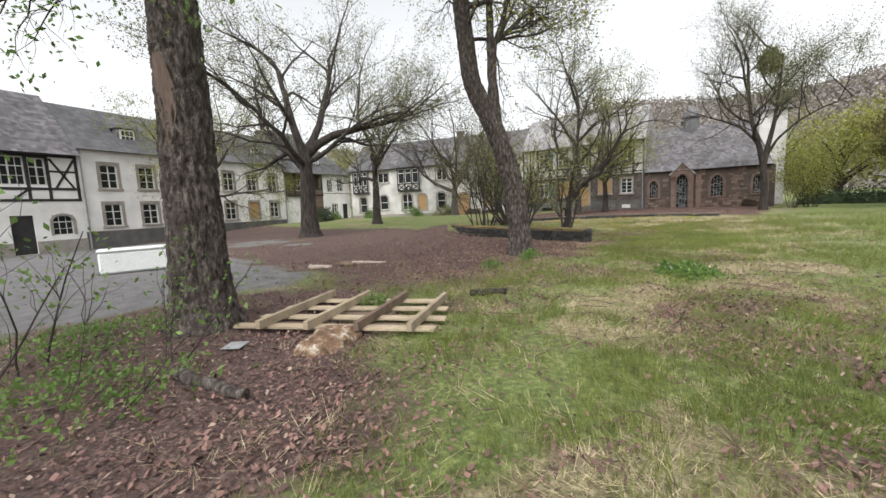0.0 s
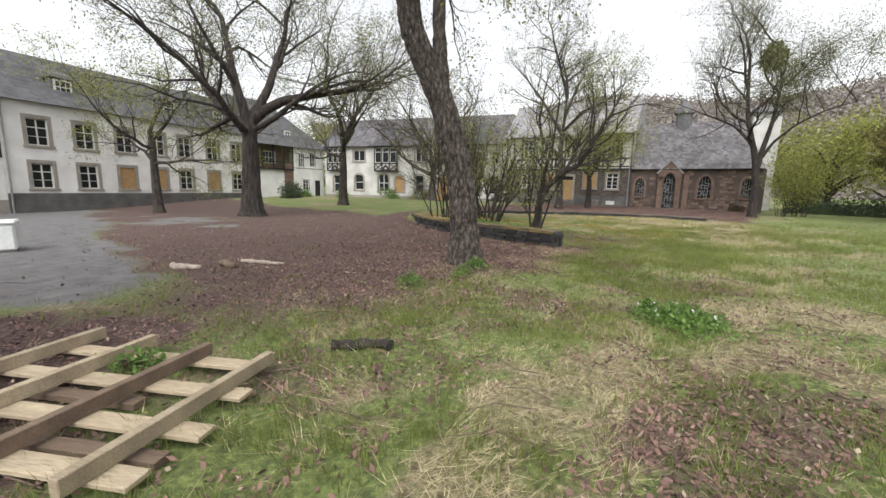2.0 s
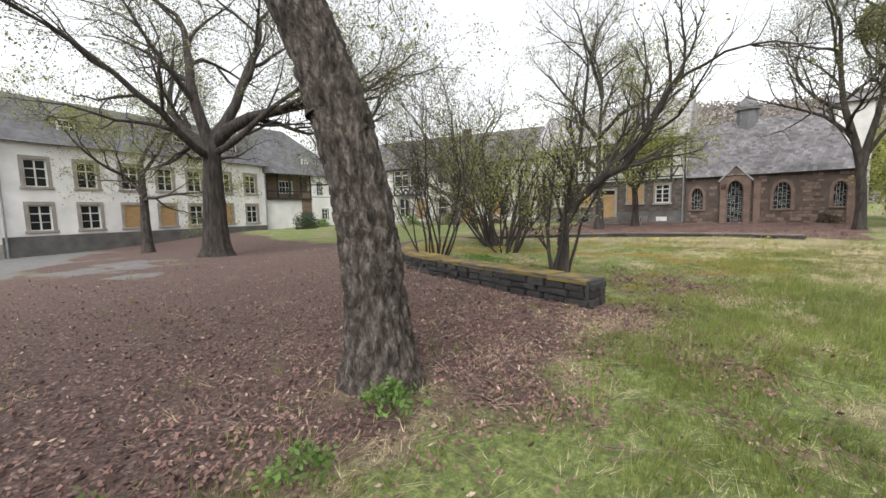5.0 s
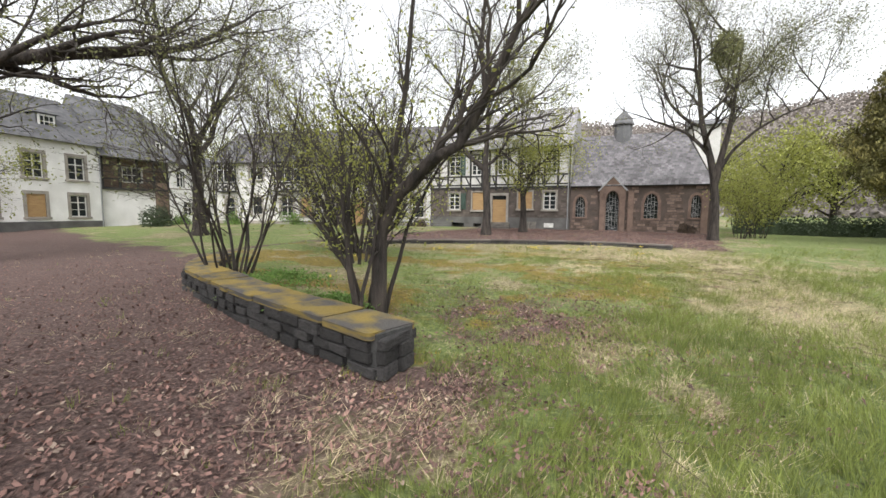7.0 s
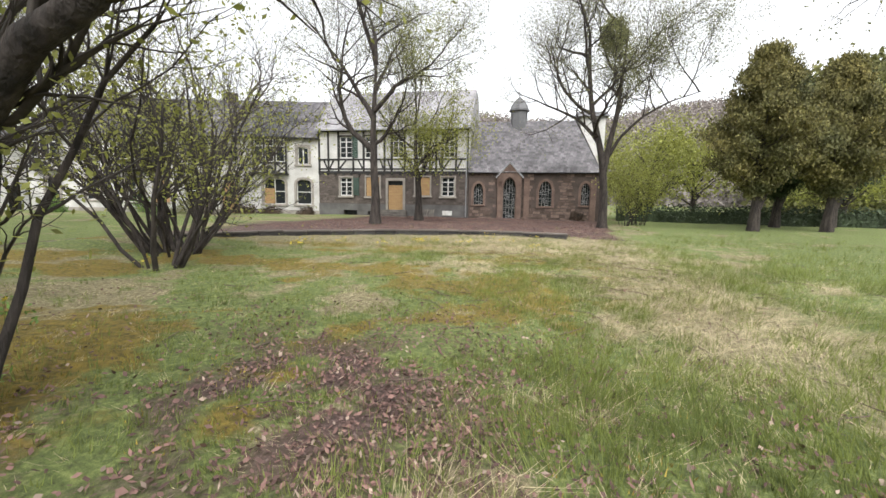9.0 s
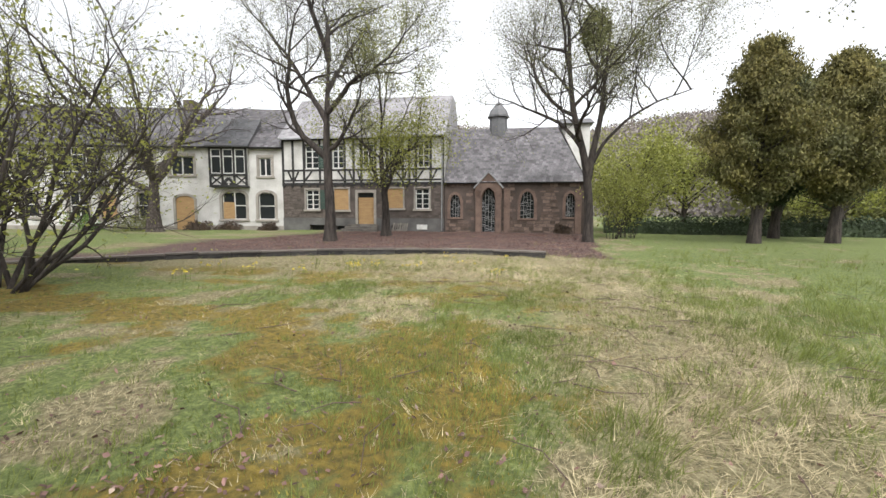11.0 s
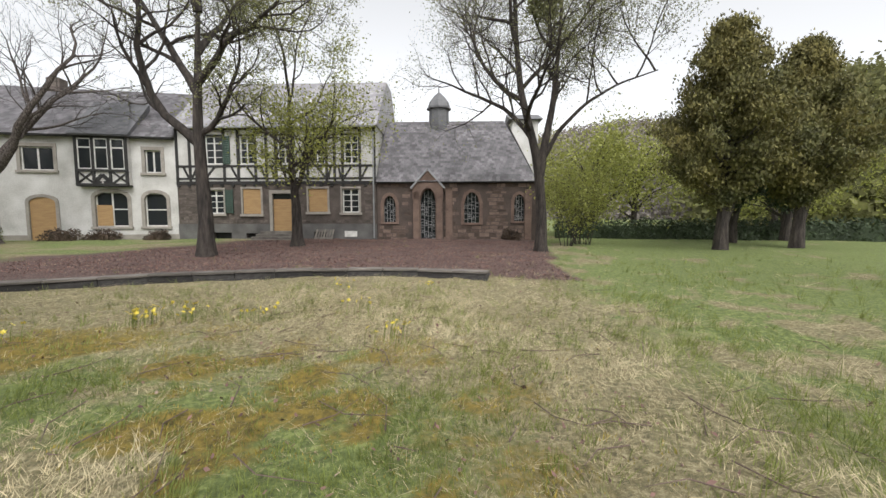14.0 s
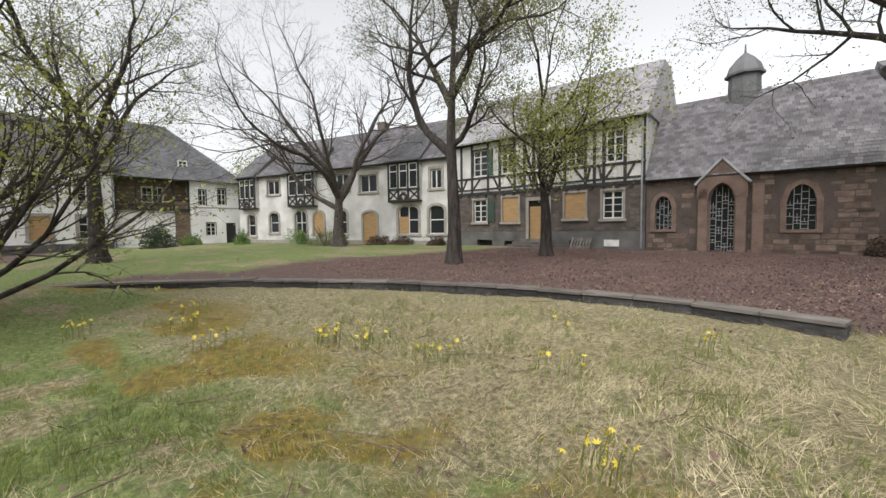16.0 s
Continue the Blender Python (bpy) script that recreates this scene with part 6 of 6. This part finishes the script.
# ---- grass blades, straw and fallen leaves ----
rng = np.random.default_rng(77)
LINE = np.array([(1.6, -0.7), (1.1, 1.2), (0.8, 3.2), (-0.2, 5.5), (-1.0, 7.5), (-1.1, 9.5), (-1.3, 12), (-0.9, 15), (-0.85, 17.5), (-1.1, 19.5), (-1.4, 21), (-3.2, 22.8), (-4.5, 24.5)])


def places(n, spread):
    i = rng.uniform(0, len(LINE) - 1.001, n)
    a = i.astype(int)
    p = LINE[a] + (LINE[a + 1] - LINE[a]) * (i - a)[:, None] + rng.normal(0, 1, (n, 2)) * rng.choice(spread, n)[:, None]
    return p[:, 0], p[:, 1]


def clear_of_wall(x, y):
    return seg_dist(x, y, WALL) > 0.3


def blades(name, n, share, h0, h1, w, material, label, lean=0.45, flat=1.0, tuft=9, size=0.035):
    """Tufts of blades that lean together."""
    m = n // tuft
    x, y = places(m, (1.6, 3.2, 7.0))
    keep = (rng.random(m) < share(*zones(x, y), x, y)) & clear_of_wall(x, y)
    x, y = x[keep], y[keep]
    m = len(x)
    tall = np.clip(0.35 + 1.3 * fbm(x, y, 0.9, 61), 0.4, 1.5) * rng.uniform(0.55, 1.25, m)
    tall *= (1 - 0.45 * inside_oval(x, y) * sstep(25, 21, y)) * (1 - 0.25 * sstep(15, 12, y)) * (1 + 0.35 * sstep(0.5, 3, x) * sstep(15, 18, y))
    drift = 6.28 * 2 * fbm(x, y, 0.5, 71)
    lx = rng.normal(0, lean * 0.6, m) + 0.5 * lean * np.cos(drift)
    ly = rng.normal(0, lean * 0.6, m) + 0.5 * lean * np.sin(drift)
    rep = lambda v: np.repeat(v, tuft)
    k = m * tuft
    bx, by = rng.normal(0, size, k), rng.normal(0, size, k)
    x, y = rep(x) + bx, rep(y) + by
    z = height(x, y)
    h = rng.uniform(h0, h1, k) * rep(tall)
    a = rng.uniform(0, 6.28, k)
    lx, ly = rep(lx) + bx * 4 + rng.normal(0, lean * 0.5, k), rep(ly) + by * 4 + rng.normal(0, lean * 0.5, k)
    ww = w * rng.uniform(0.6, 1.3, k)
    b0 = np.stack([x - np.cos(a) * ww, y - np.sin(a) * ww, z - 0.015], 1)
    b1 = np.stack([x + np.cos(a) * ww, y + np.sin(a) * ww, z - 0.015], 1)
    tip = np.stack([x + lx * h, y + ly * h, z + h * flat + 0.01], 1)
    o = fast(name, np.stack([b0, b1, tip], 1), 3, material)
    return tagged(o, label, "grass", kind="stuff")


lush = lambda x, y: 0.18 + 0.82 * sstep(0.4, 0.58, fbm(x, y, 0.8, 51))
blades("grass", 640000, lambda lf, asp, dry, moss, x, y: (1 - 0.95 * lf) * (1 - asp) * (1 - 0.75 * dry) * (1 - 0.6 * moss) * lush(x, y), 0.05, 0.18, 0.0034, GRASS, "uneven tufts of green spring grass", 0.5)
blades("dry_grass", 460000, lambda lf, asp, dry, moss, x, y: (1 - 0.8 * lf) * (1 - asp) * (1 - 0.7 * moss) * (0.1 + 0.9 * dry), 0.07, 0.22, 0.0026, DRYGRASS, "matted pale dry grass and straw", 1.1, 0.42)
blades("moss", 240000, lambda lf, asp, dry, moss, x, y: moss * (1 - asp), 0.02, 0.05, 0.007, MOSS, "ochre moss patches in the lawn", 0.6, 0.6, 12, 0.05)


def fallen(name, n, far, material, label, scale, loose):
    """Fallen leaves, lying and half curled."""
    x, y = places(n, (1.6, 3.4, 7.0))
    x, y = np.concatenate([x, rng.uniform(-16, 0.5, far)]), np.concatenate([y, rng.uniform(26.5, 42, far)])
    lf, asp, dry, moss = zones(x, y)
    drift = sstep(0.45, 0.68, fbm(x, y, 1.6, 81)) * (y < 16) * (x < 4.5)
    keep = (rng.random(len(x)) < (lf * (1 - 0.9 * asp) * (0.35 + 1.1 * fbm(x, y, 2.5, 83)) + loose * (0.06 + drift))) & clear_of_wall(x, y)
    x, y = x[keep], y[keep]
    k = len(x)
    c0 = np.stack([x, y, height(x, y) + rng.uniform(0.002, 0.035, k)], 1)
    a = rng.uniform(0, 6.28, k)
    d1 = np.stack([np.cos(a), np.sin(a), rng.normal(0, 0.45, k)], 1) * rng.uniform(0.012, 0.034, (k, 1)) * scale
    d2 = np.stack([-np.sin(a), np.cos(a), rng.normal(0, 0.5, k)], 1) * rng.uniform(0.006, 0.018, (k, 1)) * scale
    tagged(fast(name, np.stack([c0 - d1, c0 - d2, c0 + d1, c0 + d2], 1), 4, material), label, "leaves", kind="stuff")


fallen("leaf_litter", 330000, 60000, LITTER, "carpet of fallen red-brown leaves", 0.9, 0.3)
fallen("bleached_litter", 34000, 8000, PALELEAF, "bleached pale leaves among the litter", 0.85, 0.35)
# loose fallen twigs
br = []
x, y = places(420, (2.0, 3.5))
for px, py in zip(x, y):
    a, ln = rng.uniform(0, 6.28), rng.uniform(0.15, 0.7)
    z = float(height(px, py)) + 0.02
    br.append(([(px, py, z), (px + math.cos(a) * ln * 0.5, py + math.sin(a) * ln * 0.5, z + rng.uniform(0, 0.03)), (px + math.cos(a + 0.3) * ln, py + math.sin(a + 0.3) * ln, z + rng.uniform(0, 0.04))], [0.006, 0.005, 0.002], 4))
tagged(tube_mesh("fallen_twigs", br, WOODSCAR, None, "", 0.0, 5), "scattered fallen twigs on the ground", "twigs", kind="stuff")
